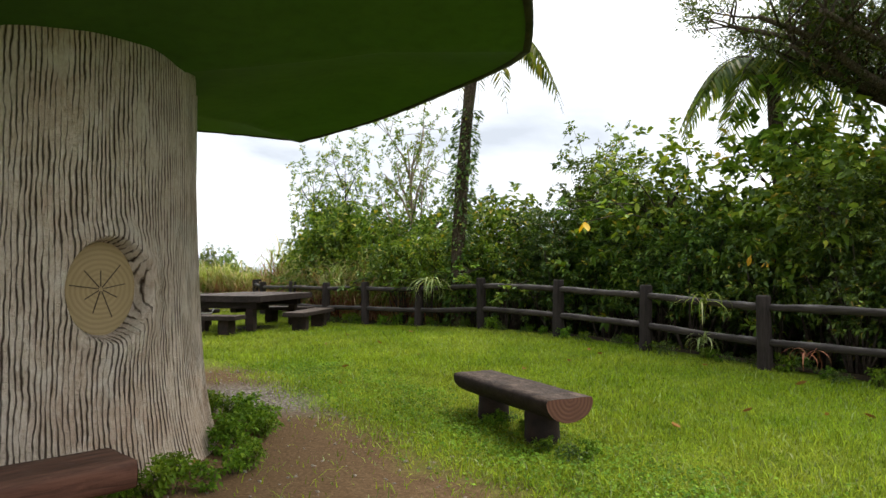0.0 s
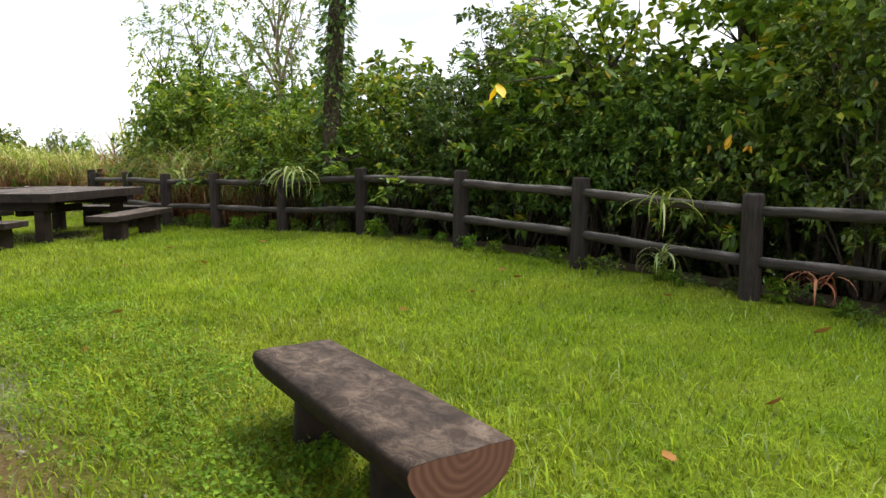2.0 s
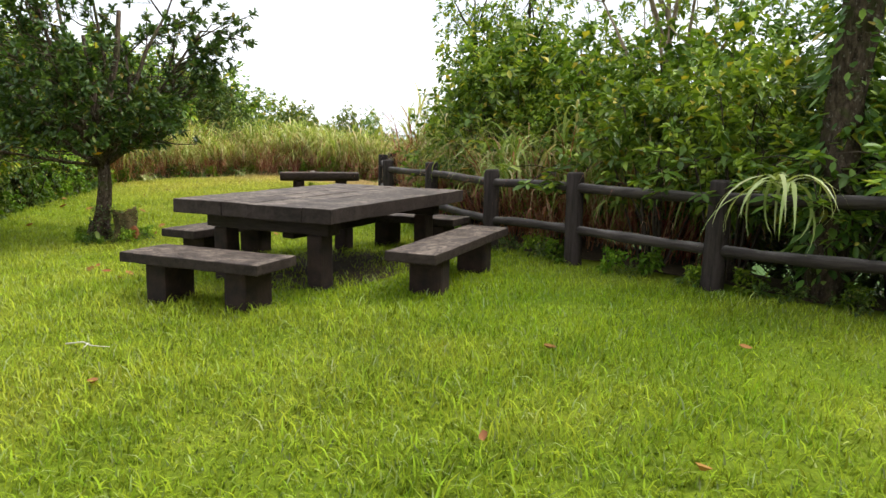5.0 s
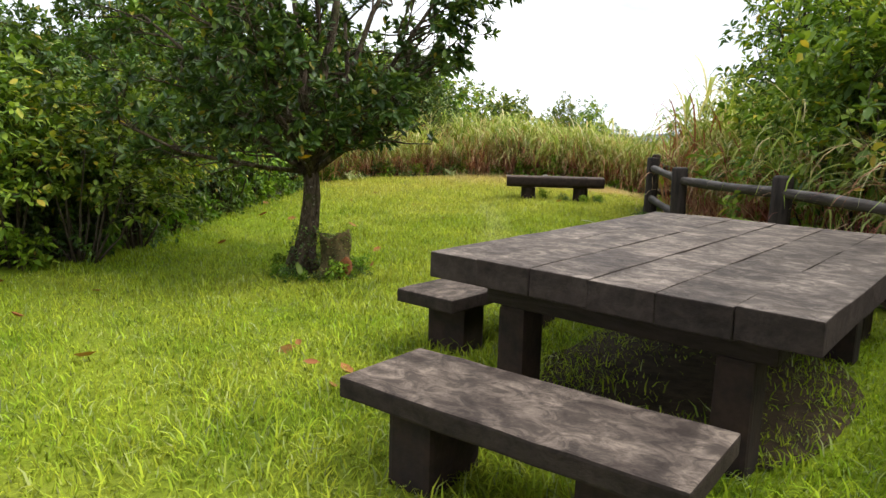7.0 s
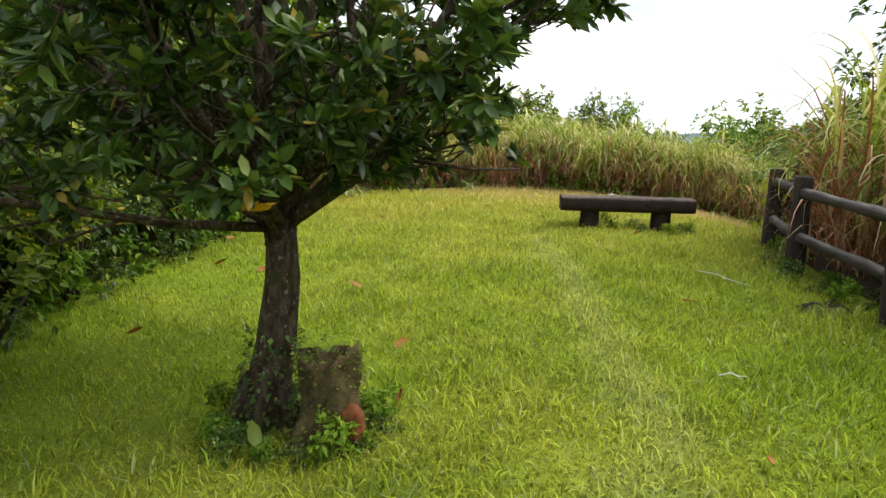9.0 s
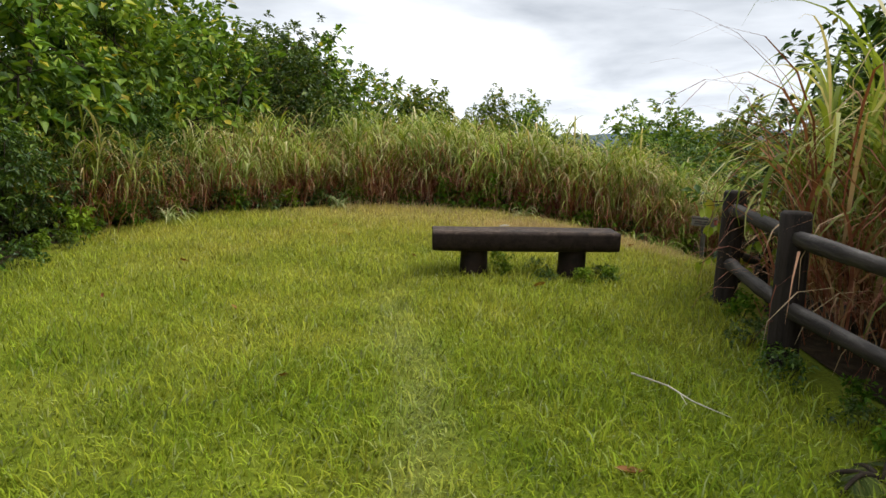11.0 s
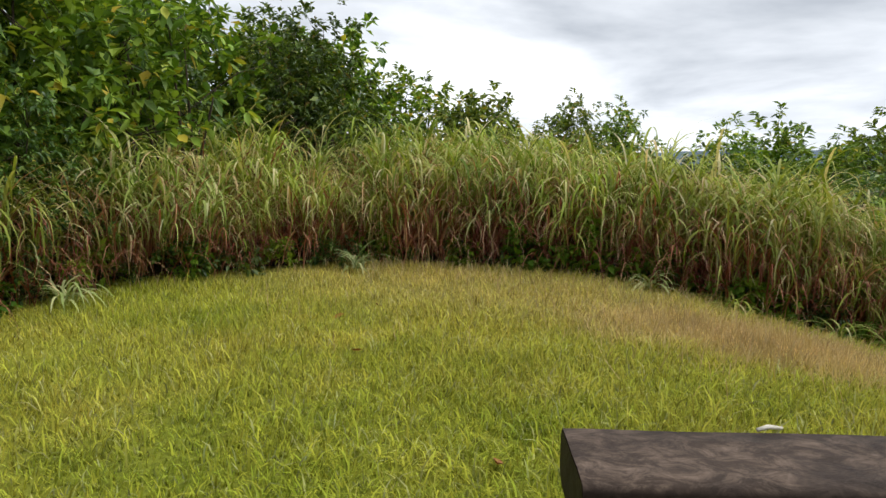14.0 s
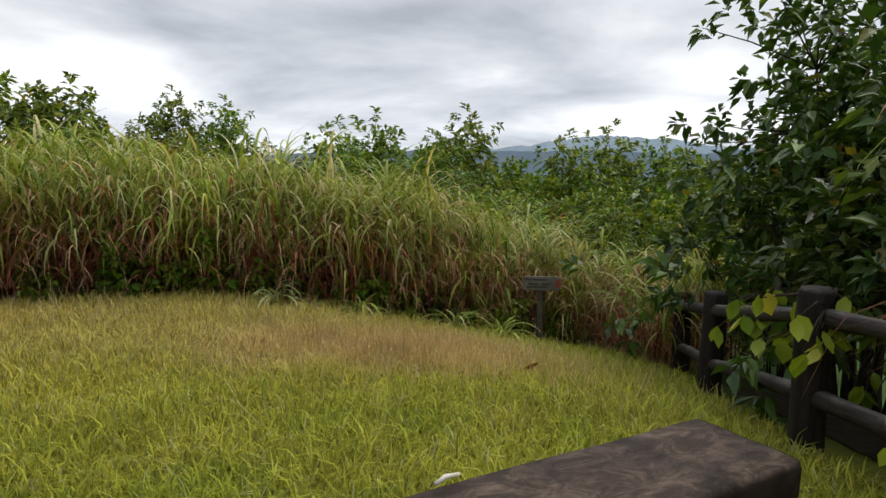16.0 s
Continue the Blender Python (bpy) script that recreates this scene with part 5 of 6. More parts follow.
    for v in bm.verts:
        v.co = Vector((v.co.x * 0.6 + 0.15, v.co.y * 0.5 - 0.13, v.co.z * 1.1 + 0.12)) + noise.noise_vector(v.co * 14) * 0.025
    part("rotten_heart", smooth_bm(bm), st, "red rotten wood", None, M_ROT)
    m = 420
    z, a = rng.uniform(0.05, 0.47, m), rng.uniform(0, 6.283, m)
    r = 0.15 + 0.07 * (1 - z / 0.47) ** 3 + rng.uniform(0, 0.02, m)
    top = rng.uniform(0, 1, m) < 0.3
    r, z = np.where(top, rng.uniform(0.05, 0.15, m), r), np.where(top, 0.42, z)
    ln = rng.uniform(0.014, 0.034, m)
    b = np.c_[r * np.cos(a), r * np.sin(a), z]
    part("moss", leaf_mesh("moss", b, np.c_[np.cos(a), np.sin(a), rng.uniform(-0.2, 1.0, m)], ln, ln * 0.8, LM_FERN, 0.2, rng=rng, small=True), st, "green moss and tiny leaves", stuff=True)
    yb = np.array([[-0.28, -0.3, 0.2], [-0.2, -0.33, 0.12], [0.05, -0.26, 0.1]])
    part("yellow_leaves", leaf_mesh("yellow_leaves", yb, np.array([[0.3, -0.3, -0.6], [0.2, -0.2, -1.0], [0.3, -0.2, 0.2]]), np.array([0.13, 0.11, 0.08]), np.array([0.08, 0.055, 0.04]), LM_PALE, 0.2, rng=rng), st, "large pale yellow-green leaves at its foot")
    for k in range(16):
        a = k * 0.41
        shrub("weed", WEED[k % 2], stand(gx + 0.2 + 0.42 * math.cos(a), gy + 0.38 * math.sin(a), k * 40, 0.28 + 0.12 * (k % 3)), "small leafy weed at the tree's foot", "weed", "weeds")


make_lone_tree()


# ---- tree ferns ----
def frond_mesh(name, count, length, seed, rise=0.5):
    """Arching fronds with two rows of drooping leaflets."""
    rng = np.random.default_rng(seed)
    bases, ways, lens = [], [], []
    heap = Heap()
    for k in range(count):
        a = 2 * math.pi * k / count + rng.uniform(-0.2, 0.2)
        L = length * rng.uniform(0.8, 1.1)
        up = rise * rng.uniform(0.6, 1.4)
        pts = []
        for s in np.linspace(0, 1, 18):
            pts.append(np.array([math.cos(a) * L * s, math.sin(a) * L * s, L * (up * s - (up + 0.85) * s ** 2.3)]))
        heap.put(tube(pts, [0.018 * (1 - 0.85 * j / 17) for j in range(18)], 4))
        for j in range(2, 18):
            t = unit(pts[j] - pts[j - 1])
            sd = np.array([-math.sin(a), math.cos(a), 0])
            s = j / 17
            ll = L * 0.26 * math.sin(math.pi * min(1, s * 0.93 + 0.07)) ** 0.7 + 0.03
            for f in (0.0, 0.5):
                q = pts[j - 1] * (1 - f) + pts[j] * f
                for sg in (-1, 1):
                    bases.append(q)
                    ways.append(sd * sg + t * 0.45 + np.array([0, 0, -0.35]))
                    lens.append(ll * rng.uniform(0.85, 1.1))
    ln = np.array(lens)
    return heap.mesh("frond_ribwork", M_TWIG), leaf_mesh(name, np.array(bases), np.array(ways), ln, np.minimum(ln * 0.2, 0.075), LM_FERN, 0.45, 0.1, rng)


def tree_fern(x, y, top, lean, label, seed, length, vines):
    ob = thing("tree_fern", stand(x, y), label, "tree fern", "tree ferns")
    h = Heap()
    pts = [(lean[0] * s * s, lean[1] * s * s, -0.2 + (top + 0.2) * s) for s in np.linspace(0, 1, 12)]
    h.put(tube(pts, [0.15 - 0.03 * k / 11 for k in range(12)], 12, 0.3, seed))
    part("trunk", h.mesh("trunk", M_BARK), ob, "dark fibrous trunk")
    ribs, fr = frond_mesh("frond_crown", 13, length, seed)
    head = Matrix.Translation(pts[-1])
    part("frond_ribwork", ribs, ob, "", head)
    part("frond_crown", fr, ob, "feathery arching fronds", head)
    if vines:
        rng = np.random.default_rng(seed)
        n = 1500
        z = rng.uniform(0.2, top * 0.72, n)
        a = rng.uniform(0, 6.28, n)
        r = 0.15 + rng.uniform(0, 0.13, n)
        cx = np.interp(z, [p[2] for p in pts], [p[0] for p in pts])
        b = np.c_[cx + r * np.cos(a), r * np.sin(a), z]
        w = np.c_[np.cos(a), np.sin(a), rng.uniform(-0.9, 0.4, n)]
        ln = rng.uniform(0.07, 0.14, n)
        part("climbing_vine", leaf_mesh("climbing_vine", b, w, ln, ln * 0.5, LM_DARK, 0.3, rng=rng), ob, "dark climbing leaves")
    return ob


tree_fern(0.3, 14.75, 6.5, (0.45, 0), "tall tree fern with a vine-covered trunk", 41, 1.9, True)
tree_fern(6.5, 13.0, 6.0, (-0.2, 0.1), "tree fern rising out of the thicket", 42, 2.2, False)


# ---- the spreading tree at the thicket's end ----
def make_spreading_tree():
    rng = np.random.default_rng(8)
    ob = thing("spreading_tree", stand(8.7, 10.9), "large dark tree with spreading bare limbs", "tree")
    h = Heap()
    limb(h, [(0, 0, -0.2), (-0.1, 0, 1.2), (-0.2, 0.1, 3.1), (-0.4, 0.1, 5.0)], 0.24, 0.16, 12)
    tips = []
    for k in range(9):
        az = math.radians(120 + 20 * k)
        end = Vector((-0.4 + 4.0 * math.cos(az) * rng.uniform(0.6, 1.1), 2.9 * math.sin(az), 5.6 + rng.uniform(0.0, 1.0)))
        st = Vector((-0.3, 0.1, 4.4 + 0.06 * k))
        mid = st.lerp(end, 0.5) + Vector((0, 0, rng.uniform(-0.15, 0.3)))
        limb(h, [st, st.lerp(mid, 0.5) + Vector(rng.normal(0, 0.08, 3)), mid, mid.lerp(end, 0.5) + Vector(rng.normal(0, 0.12, 3)), end], 0.1, 0.035, 8)
        for _ in range(24):
            f = rng.uniform(0.3, 1.0)
            b = mid.lerp(end, (f - 0.5) * 2) if f > 0.5 else st.lerp(mid, f * 2)
            d = Vector((rng.normal(0, 0.8), rng.normal(0, 0.8), rng.uniform(0.4, 1.4))).normalized()
            e = b + d * rng.uniform(0.6, 1.3)
            h.put(tube([b, b.lerp(e, 0.5) + Vector(rng.normal(0, 0.05, 3)), e], [0.024, 0.016, 0.008], 4))
            for _ in range(4):
                d3 = (d + Vector(rng.normal(0, 0.6, 3))).normalized()
                b3 = b.lerp(e, rng.uniform(0.5, 1.0))
                e3 = b3 + d3 * rng.uniform(0.2, 0.5)
                h.put(tube([b3, e3], [0.009, 0.005], 3))
                tips.append((e3, d3))
    part("branchwork", h.mesh("branchwork", M_BARK), ob)
    per = 34
    tip = np.array([t for t, _ in tips])
    n = len(tips) * per
    reps = np.repeat(np.arange(len(tips)), per)
    w = unit(np.array([d for _, d in tips])[reps] + rng.normal(0, 0.7, (n, 3)))
    ln = rng.uniform(0.07, 0.125, n)
    part("crown", leaf_mesh("crown", tip[reps] + rng.normal(0, 0.09, (n, 3)), w, ln, ln * 0.34, LM_DARK, 0.2, rng=rng, small=True), ob)


make_spreading_tree()


# ---- small plants ----
def strap_plant(x, y, z, seed, n, length, label, mat=LM_STRAP, start=(0.3, 1.1), width=0.026):
    rng = np.random.default_rng(seed)
    ob = thing("strap_leaf_plant", pose(x, y, z), label, "plant")
    a = rng.uniform(0, 6.28, n)
    me = blade_strips("tuft", rng.normal(0, 0.03, (n, 3)), np.c_[np.cos(a), np.sin(a)], length * rng.uniform(0.7, 1.1, n), np.full(n, width), mat, 8, 1.2, rng, start, 0.9)
    part("tuft", me, ob)


strap_plant(-0.24, 13.98, 1.1, 3, 22, 0.78, "pale strap-leaved plant drooping over the fence rail", LM_STRAP, (0.9, 1.5), 0.036)
strap_plant(3.68, 9.72, 0.85, 4, 24, 0.65, "drooping long-leaved plant hanging over the fence", LM_REED)
strap_plant(3.66, 9.68, 0.3, 6, 18, 0.42, "withered pale strap leaves hanging from the fence", LM_STRAP)
strap_plant(4.52, 8.55, 0.25, 5, 14, 0.42, "withered straw-coloured leaves by the fence", LM_DEAD)
for k, (x, y) in enumerate([(-2.3, 18.4), (-9.6, 29.4), (-8.7, 29.35), (-12.9, 28.4), (-7.7, 29.3), (-14.3, 25.6), (-7.15, 29.3)]):
    strap_plant(x, y, float(height_at(x, y)) + 0.05, 60 + k, 26, 0.62, "pale arching grass tuft at the lawn's edge", LM_STRAP if k % 2 else LM_REED)
for k, (x, y, turn) in enumerate(along(NW, 1.15, 0.3, 0.2, VR)):
    strap_plant(x, y, float(height_at(x, y)) + VR.uniform(0.15, 0.6), 90 + k, 20, VR.uniform(0.45, 0.75), "pale drooping grass tuft in front of the tall grass", LM_REED if k % 3 else LM_STRAP)
for k, (x, y, turn) in enumerate(along(POSTS[:13], 0.3, -0.05, 0.2, VR)):
    shrub("weed", WEED[k % 2], stand(x, y, k * 47, VR.uniform(0.35, 0.7)), "low leafy weed along the fence foot", "weed", "weeds")
for k, (x, y, turn) in enumerate(along(WEST[2:], 0.6, 0.05, 0.12, VR)):
    shrub("weed", WEED[k % 2], stand(x, y, k * 61, VR.uniform(0.7, 1.25)), "leafy weed at the edge of the lawn", "weed", "weeds")
for k in range(26):
    a = math.radians(-75 + k * 5.4)
    r = 1.5 + 0.4 * VR.uniform(0, 1) ** 1.5
    shrub("weed", WEED[0], stand(SHELTER[0] + r * math.cos(a), SHELTER[1] + r * math.sin(a), k * 70, VR.uniform(0.42, 0.75)), "ferny green weed at the trunk's foot", "weed", "weeds")
for k in range(12):
    a = k * 0.55
    shrub("weed", WEED[k % 2], stand(-8.1 + 0.75 * math.cos(a), 23.95 + 0.3 * math.sin(a), k * 70, VR.uniform(0.3, 0.5)), "low weed under the bench", "weed", "weeds")
for k in range(10):
    shrub("weed", WEED[k % 2], stand(0.55 + 0.06 * k + VR.uniform(-0.2, 0.2), 6.6 - 0.13 * k + VR.uniform(-0.2, 0.2), k * 70, VR.uniform(0.3, 0.55)), "low weed under the bench", "weed", "weeds")


def leafy_spray(name, x, y, z, seed, n, leaf, label, mat, spread=0.3, width=0.5, whorl=10, bough=None):
    """A bough with side shoots, each ending in a whorl of leaves."""
    rng = np.random.default_rng(seed)
    ob = thing(name, pose(x, y, z), label, "leaves")
    root = Vector(bough or (spread * 1.6, spread * 1.6, 0.1))
    fork = root * 0.4 + Vector((0, 0, 0.05))
    h = Heap()
    h.put(tube([root, root * 0.7 + Vector((0, 0, 0.08)), fork, (0, 0, 0)], [0.014, 0.012, 0.009, 0.005], 6))
    part("bough", h.mesh("bough", M_TWIG), ob)
    shoots = max(1, n // whorl)
    tips = rng.uniform(-spread, spread, (shoots, 3)) * np.array([1, 1, 0.6])
    for tip in tips if shoots > 1 else ():
        h = Heap()
        h.put(tube([fork, fork.lerp(Vector(tip), 0.5) + Vector((0, 0, 0.04)), tip], [0.008, 0.006, 0.004], 4))
        part("twig", h.mesh("twig", M_TWIG), ob)
    if shoots == 1:
        tips = tips * 0.0
    k = np.arange(n) % shoots
    turn = np.arange(n) * 2.4 + k
    b = tips[k] + rng.normal(0, 0.012, (n, 3))
    w = np.c_[np.cos(turn), np.sin(turn), rng.uniform(-0.25, 0.7, n) if whorl > 5 else rng.uniform(-2.0, -0.4, n)]
    ln = leaf * rng.uniform(0.7, 1.2, n)
    part("foliage", leaf_mesh("leaves", b, w, ln, ln * width, mat, 0.3, rng=rng), ob)


leafy_spray("yellow_leaf_spray", 2.1, 10.15, 2.02, 71, 3, 0.17, "three yellow leaves on an overhanging twig", LM_YELLOW, 0.12, 0.62, 3, (1.3, 1.6, 0.2))
leafy_spray("yellow_leaf_spray", 4.55, 10.0, 1.55, 77, 5, 0.13, "orange-yellow leaves hanging over the fence", LM_YELLOW, 0.3, 0.62, 2, (1.0, 0.9, 0.1))
leafy_spray("overhanging_branch", 2.3, 10.55, 2.35, 72, 60, 0.14, "overhanging branch with large green leaves", LM_BROAD, 0.55, 0.62, 6, (1.3, 1.6, 0.0))
for k, (x, y, z) in enumerate([(-0.15, 14.45, 1.15), (0.35, 14.0, 1.2), (-0.95, 15.15, 1.1), (1.25, 13.0, 0.95), (-2.3, 16.35, 0.95)]):
    leafy_spray("overhanging_spray", x, y, z, 80 + k, 90, 0.15, "leafy spray of whorled leaves hanging over the fence rail", LM_BROAD, 0.36, 0.38)
leafy_spray("vine_spray", -6.28, 25.35, 0.6, 74, 22, 0.11, "vine with broad yellow-green leaves on the fence post", LM_VINE, 0.26, 0.85, 2)
leafy_spray("vine_spray", -6.08, 25.75, 0.32, 75, 26, 0.11, "vine with broad yellow-green leaves on the fence rail", LM_VINE, 0.32, 0.85, 2)
leafy_spray("vine_spray", -5.95, 26.4, 0.42, 78, 24, 0.11, "vine with broad yellow-green leaves on the fence rail", LM_VINE, 0.32, 0.85, 2)
leafy_spray("vine_spray", -6.25, 24.5, 0.35, 76, 24, 0.11, "vine with broad green leaves on the fence", LM_VINE, 0.3, 0.85, 2)


def fern_plant(x, y, turn, size):
    ob = thing("fern", stand(x, y, turn), "small bright fern at the fence foot", "fern")
    ribs, fr = frond_mesh("fronds", 7, size, 51, 0.7)
    part("frond_ribwork", ribs, ob)
    part("fronds", fr, ob)


fern_plant(-5.72, 20.5, 20, 0.42)


# ---- the sign ----
def make_sign():
    x, y = -6.55, 30.0
    ob = thing("sign", stand(x, y, -14), "small weathered notice board on a post", "sign")
    part("post", box_bm(0.07, 0.07, 0.95, 0.008, 0, 0.003, (0, 0, -0.15)), ob, "", None, M_SIGNPOST)
    part("board", box_bm(0.44, 0.025, 0.17, 0.006, 0, 0.002, (0.02, -0.048, 0.66)), ob, "pale weathered board", None, M_SIGN)
    for k, (bx, bz, w) in enumerate(((-0.05, 0.78, 0.26), (-0.08, 0.725, 0.12), (0.06, 0.725, 0.1), (-0.04, 0.69, 0.24))):
        part("lettering", box_bm(w, 0.004, 0.022, 0.001, 0, 0, (bx, -0.063, bz)), ob, "illegible dark lettering", None, M_INK)
    part("red_mark", box_bm(0.05, 0.004, 0.09, 0.001, 0, 0, (0.21, -0.063, 0.7)), ob, "faded red mark", None, M_REDMARK)


make_sign()

# ---- litter ----
tw = Heap()
tw.put(tube([(0, 0, 0), (0.05, 0.008, 0.005), (0.1, 0.0, 0.0)], [0.007, 0.009, 0.006], 7, 0.2))
twig = tagged(new("twig", tw.mesh("twig", M_WHITE)), "short pale dry twig lying on the bench", "twig")
twig.matrix_basis = pose(-8.5, 24.0, float(height_at(-8.205, 23.86)) + 0.463, 0, 0, 35)
for sx, sy, turn, ln in ((-6.87, 21.31, -45, 0.72), (-6.3, 18.3, 10, 0.16), (-4.75, 12.1, -5, 0.3)):
    h = Heap()
    h.put(tube([(0, 0, 0), (ln * 0.4, 0.02, 0.02), (ln * 0.7, 0.0, 0.012), (ln, 0.05, 0.0)], [0.006, 0.005, 0.004, 0.002], 5, 0.2))
    h.put(tube([(ln * 0.55, 0.01, 0.015), (ln * 0.75, -0.08, 0.02)], [0.003, 0.0015], 4))
    stick = tagged(new("fallen_stick", h.mesh("fallen_stick", M_WHITE)), "thin bleached stick lying in the grass", "stick", "fallen sticks")
    stick.matrix_basis = stand(sx, sy, turn, 1.0, 0.06)
lr = np.random.default_rng(91)
fallen = leaf_mesh("fallen_leaf", np.zeros((1, 3)), np.array([[1.0, 0, 0.12]]), np.array([0.13]), np.array([0.06]), LM_FALLEN, 0.05, 0.3, lr)
for x, y in ((2.21, 10.34), (3.45, 9.2), (2.24, 10.05), (-1.93, 11.37), (-5.95, 14.08), (-6.53, 14.51), (-6.2, 14.3)):
    ob = tagged(new("fallen_leaf", fallen), "curled brown fallen leaf on the grass", "leaf", "fallen leaves")
    ob.matrix_basis = stand(x, y, lr.uniform(0, 360), 0.8, 0.05)
k = 0
while k < 60:
    x, y = lr.uniform(-13, 5), lr.uniform(5, 28)
    if not inside_lawn(np.array(x), np.array(y)) or lr.uniform() > 0.9:
        continue
    ob = tagged(new("fallen_leaf", fallen), "curled brown fallen leaf on the grass", "leaf", "fallen leaves")
    s = lr.uniform(0.6, 1.3)
    ob.matrix_basis = pose(x, y, float(height_at(x, y)) + 0.045, lr.uniform(-25, 25), lr.uniform(-25, 25), lr.uniform(0, 360)) @ Matrix.Scale(s, 4)
    k += 1


# ---- clover and pebbles by the worn ground ----
def make_clover():
    rng = np.random.default_rng(55)
    n = 80000
    x, y = rng.uniform(-3.4, 3.2, n), rng.uniform(3.0, 9.6, n)
    e = 0.83 * x + 0.56 * y
    dense = np.exp(-(((e - 3.75) / 0.55) ** 2)) * (0.45 + 0.55 * np.sin(x * 3.1 + np.sin(y * 2.3)) ** 2)
    keep = (rng.uniform(0, 1, n) < dense) & inside_lawn(x, y)
    x, y, n = x[keep], y[keep], int(keep.sum())
    a = rng.uniform(0, 6.28, n)
    base = np.stack([x, y, height_at(x, y) + rng.uniform(0.015, 0.06, n)], -1)
    way = np.stack([np.cos(a), np.sin(a), rng.uniform(0.0, 0.5, n)], -1)
    ln = rng.uniform(0.018, 0.038, n)
    me = leaf_mesh("clover_patch", base, way, ln, ln * 0.85, LM_CLOVER, 0.15, rng=rng, small=True)
    tagged(new("clover_patch", me), "low round-leaved clover at the edge of the bare earth", "clover", kind="stuff")
    m = 2600
    x, y = rng.uniform(-4.2, 1.2, m), rng.uniform(2.8, 9.6, m)
    e = 0.83 * x + 0.56 * y
    keep = (e < 3.3) & (np.hypot(x - SHELTER[0], y - SHELTER[1]) > 1.45) & (rng.uniform(0, 1, m) < np.where(y > 6.6, 1.0, 0.3))
    x, y, m = x[keep], y[keep], int(keep.sum())
    s = rng.uniform(0.006, 0.022, m)[:, None]
    c = np.stack([x, y, height_at(x, y) + 0.003], -1)
    oct_v = np.array([(1, 0, 0), (-1, 0, 0), (0, 1, 0), (0, -1, 0), (0, 0, 0.7), (0, 0, -0.7)])
    v = (c[:, None] + (oct_v[None] + rng.normal(0, 0.25, (m, 6, 3))) * s[:, None]).reshape(-1, 3)
    o = (np.arange(m) * 6)[:, None]
    tri = np.concatenate([o + np.array(f) for f in ((0, 2, 4), (2, 1, 4), (1, 3, 4), (3, 0, 4), (2, 0, 5), (1, 2, 5), (3, 1, 5), (0, 3, 5))])
    tagged(new("gravel", mesh_from("gravel", v, [tri], M_STONE)), "scattered grey-brown gravel on bare earth", "gravel", kind="stuff")


    m = 60000
    x, y = rng.uniform(-14.5, -5.5, m), rng.uniform(25.5, 30, m)
    near = np.exp(-(((x + 8.25) / 1.15) ** 2 + ((y - 27.35) / 0.65) ** 2)) + 0.16 * np.exp(-(((x + 11.2) / 2.6) ** 2 + ((y - 28.7) / 0.6) ** 2)) + 0.008
    keep = (rng.uniform(0, 1, m) < near) & inside_lawn(x, y)
    x, y, m = x[keep], y[keep], int(keep.sum())
    a = rng.uniform(0, 6.28, m)
    base = np.stack([x, y, height_at(x, y)], -1)
    side = np.stack([np.cos(a), np.sin(a), np.zeros(m)], -1) * rng.uniform(0.0015, 0.0028, m)[:, None]
    tip = base + np.stack([rng.normal(0, 0.05, m), rng.normal(0, 0.05, m), rng.uniform(0.09, 0.19, m)], -1)
    v = np.stack([base - side, base + side, tip + side, tip - side], 1).reshape(-1, 3)
    me = mesh_from("seed_grass", v, [(np.arange(m) * 4)[:, None] + np.array((0, 1, 2, 3))], LM_STRAW)
    tagged(new("seed_grass", me), "straw-coloured seeding grass at the lawn's far end", "grass", kind="stuff")


make_clover()

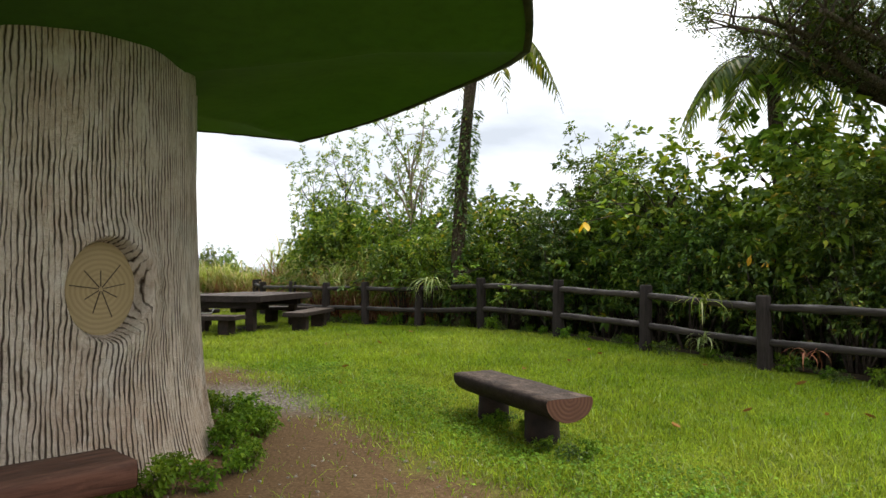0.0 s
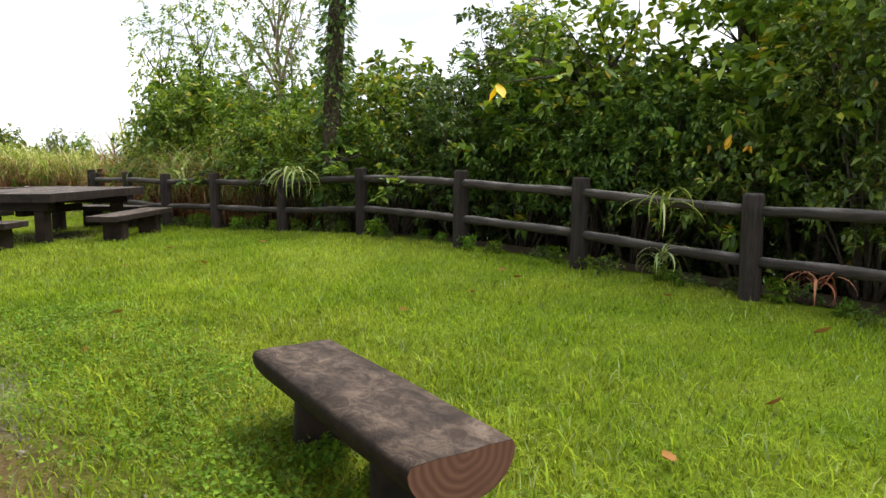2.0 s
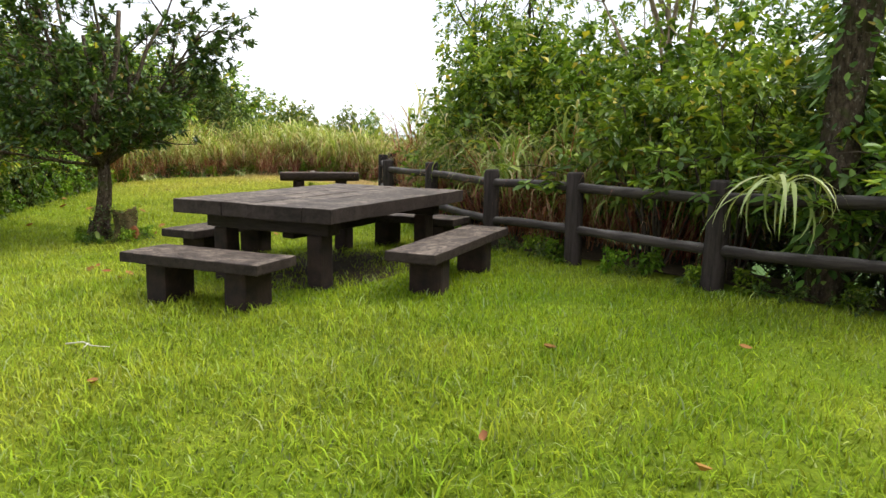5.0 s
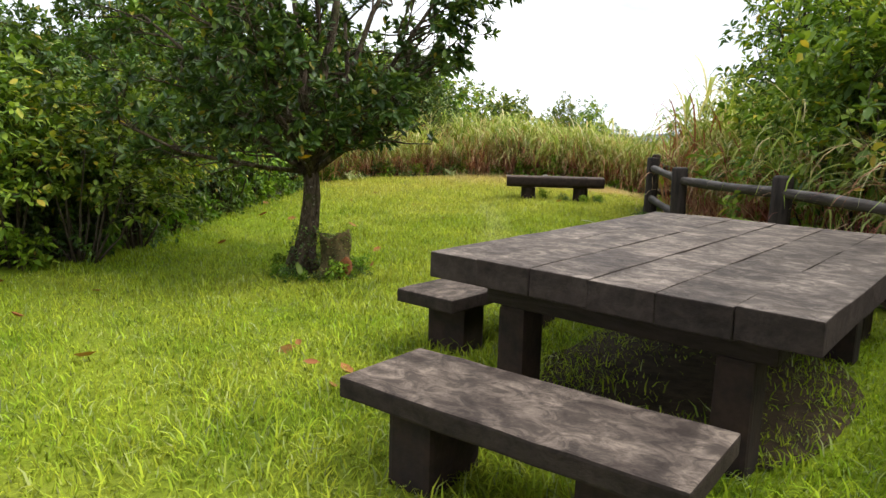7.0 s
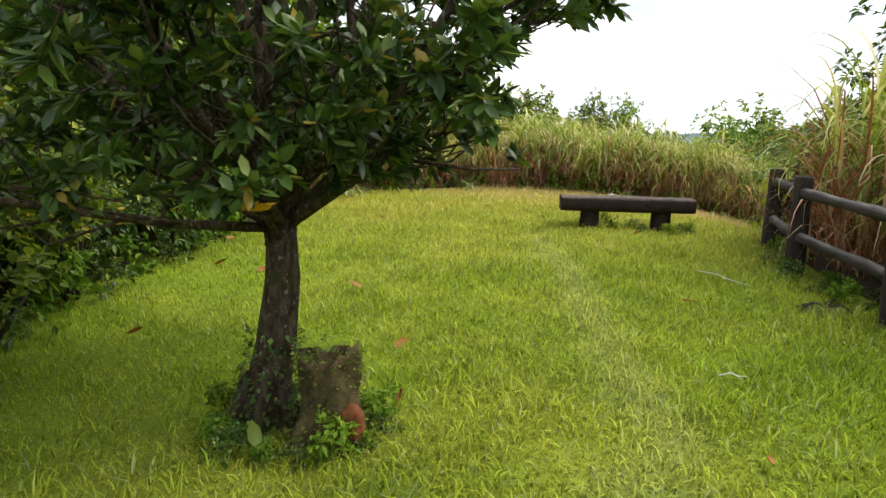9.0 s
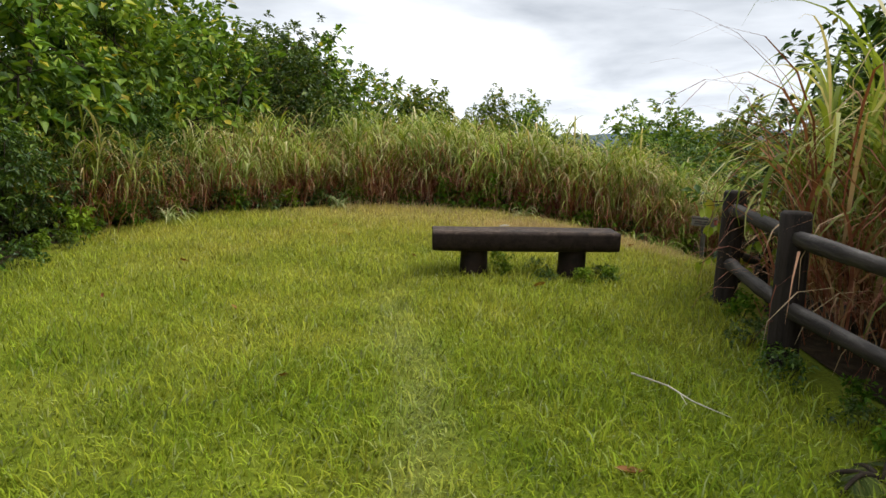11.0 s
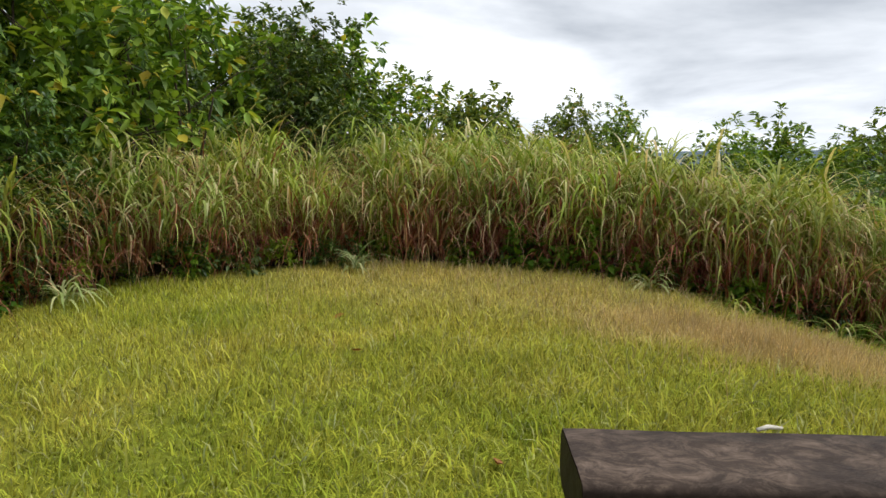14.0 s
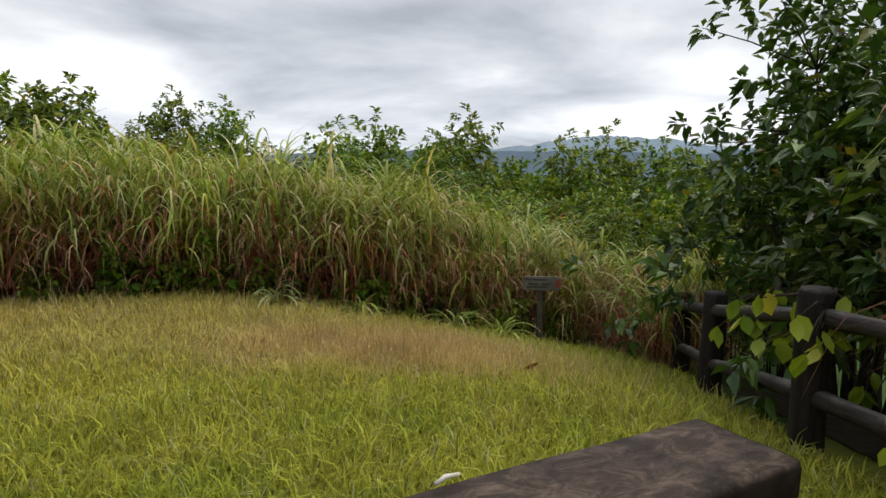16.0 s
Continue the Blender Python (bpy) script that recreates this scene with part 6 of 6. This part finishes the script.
# ---- the lawn's grass ----
def sward(rng, n, spread, floor, low, high, wide, bent):
    """Grass blades strewn over the lawn, thickest along the walk."""
    x, y = rng.uniform(-15.2, 7, n), rng.uniform(2.6, 31, n)
    px = np.interp(y, [0, 4, 8, 12, 16, 20, 24, 31], [0.9, 1.2, 0.0, -3.6, -5.9, -7.3, -9.2, -9.4])
    chance = floor + (1 - floor) * np.exp(-(((x - px) / spread) ** 2))
    keep = inside_lawn(x, y) & (rng.uniform(0, 1, n) < chance)
    keep &= np.hypot(x - SHELTER[0], y - SHELTER[1]) > 1.5
    keep &= ((x + 4.27) / 0.85) ** 2 + ((y - 15.2) / 1.25) ** 2 > rng.uniform(0.0, 1.1, n)
    worn = (0.83 * x + 0.56 * y < 3.1 + rng.normal(0, 0.25, n)) & (y < 10.2)
    keep &= ~worn | (rng.uniform(0, 1, n) < 0.03)
    x, y, n = x[keep], y[keep], int(keep.sum())
    clump = np.sin(x * 2.1 + 1.7 * np.sin(y * 1.3)) * np.sin(y * 2.6 + 1.4 * np.sin(x * 1.7)) + 0.6 * np.sin(x * 6.1 + y * 3.3) * np.sin(y * 5.7 - x * 2.1)
    ln = rng.uniform(low, high, n) * (1 + 0.3 * clump) * (1 + 0.5 * np.clip((y - 18) / 8, 0, 1))
    a = rng.uniform(0, 6.283, n)
    lean = np.stack([np.cos(a), np.sin(a), np.zeros(n)], -1)
    side = np.stack([-np.sin(a), np.cos(a), np.zeros(n)], -1) * (wide * rng.uniform(0.6, 1.3, n))[:, None]
    up = np.array([0, 0, 1.0])
    b = np.stack([x, y, height_at(x, y) - 0.008], -1)
    tilt = rng.uniform(0.3, 1.1, n)[:, None]
    if not bent:
        tip = b + (up * np.cos(tilt) + lean * np.sin(tilt)) * ln[:, None]
        return np.stack([b - side, b + side, tip], 1).reshape(-1, 3), [(np.arange(n) * 3)[:, None] + np.array((0, 1, 2))]
    mid = b + (up * np.cos(tilt) + lean * np.sin(tilt)) * (ln * 0.6)[:, None]
    tip = mid + (up * np.cos(tilt + 0.7) + lean * np.sin(tilt + 0.7)) * (ln * 0.6)[:, None]
    o = (np.arange(n) * 5)[:, None]
    return np.stack([b - side, b + side, mid + side * 0.85, mid - side * 0.85, tip], 1).reshape(-1, 3), [o + np.array((0, 1, 2, 3)), o + np.array((3, 2, 4))]


def make_grass():
    rng = np.random.default_rng(77)
    v, f = sward(rng, 1500000, 4.5, 0.35, 0.04, 0.075, 0.0055, False)
    tagged(new("lawn_grass", mesh_from("lawn_grass", v, f, M_BLADE)), "short green lawn grass, yellowing at the far end", "grass", kind="stuff")
    v, f = sward(rng, 600000, 2.6, 0.03, 0.055, 0.125, 0.0045, True)
    tagged(new("long_grass", mesh_from("long_grass", v, f, M_BLADE, True)), "longer bent blades standing out of the lawn", "grass", kind="stuff")


make_grass()
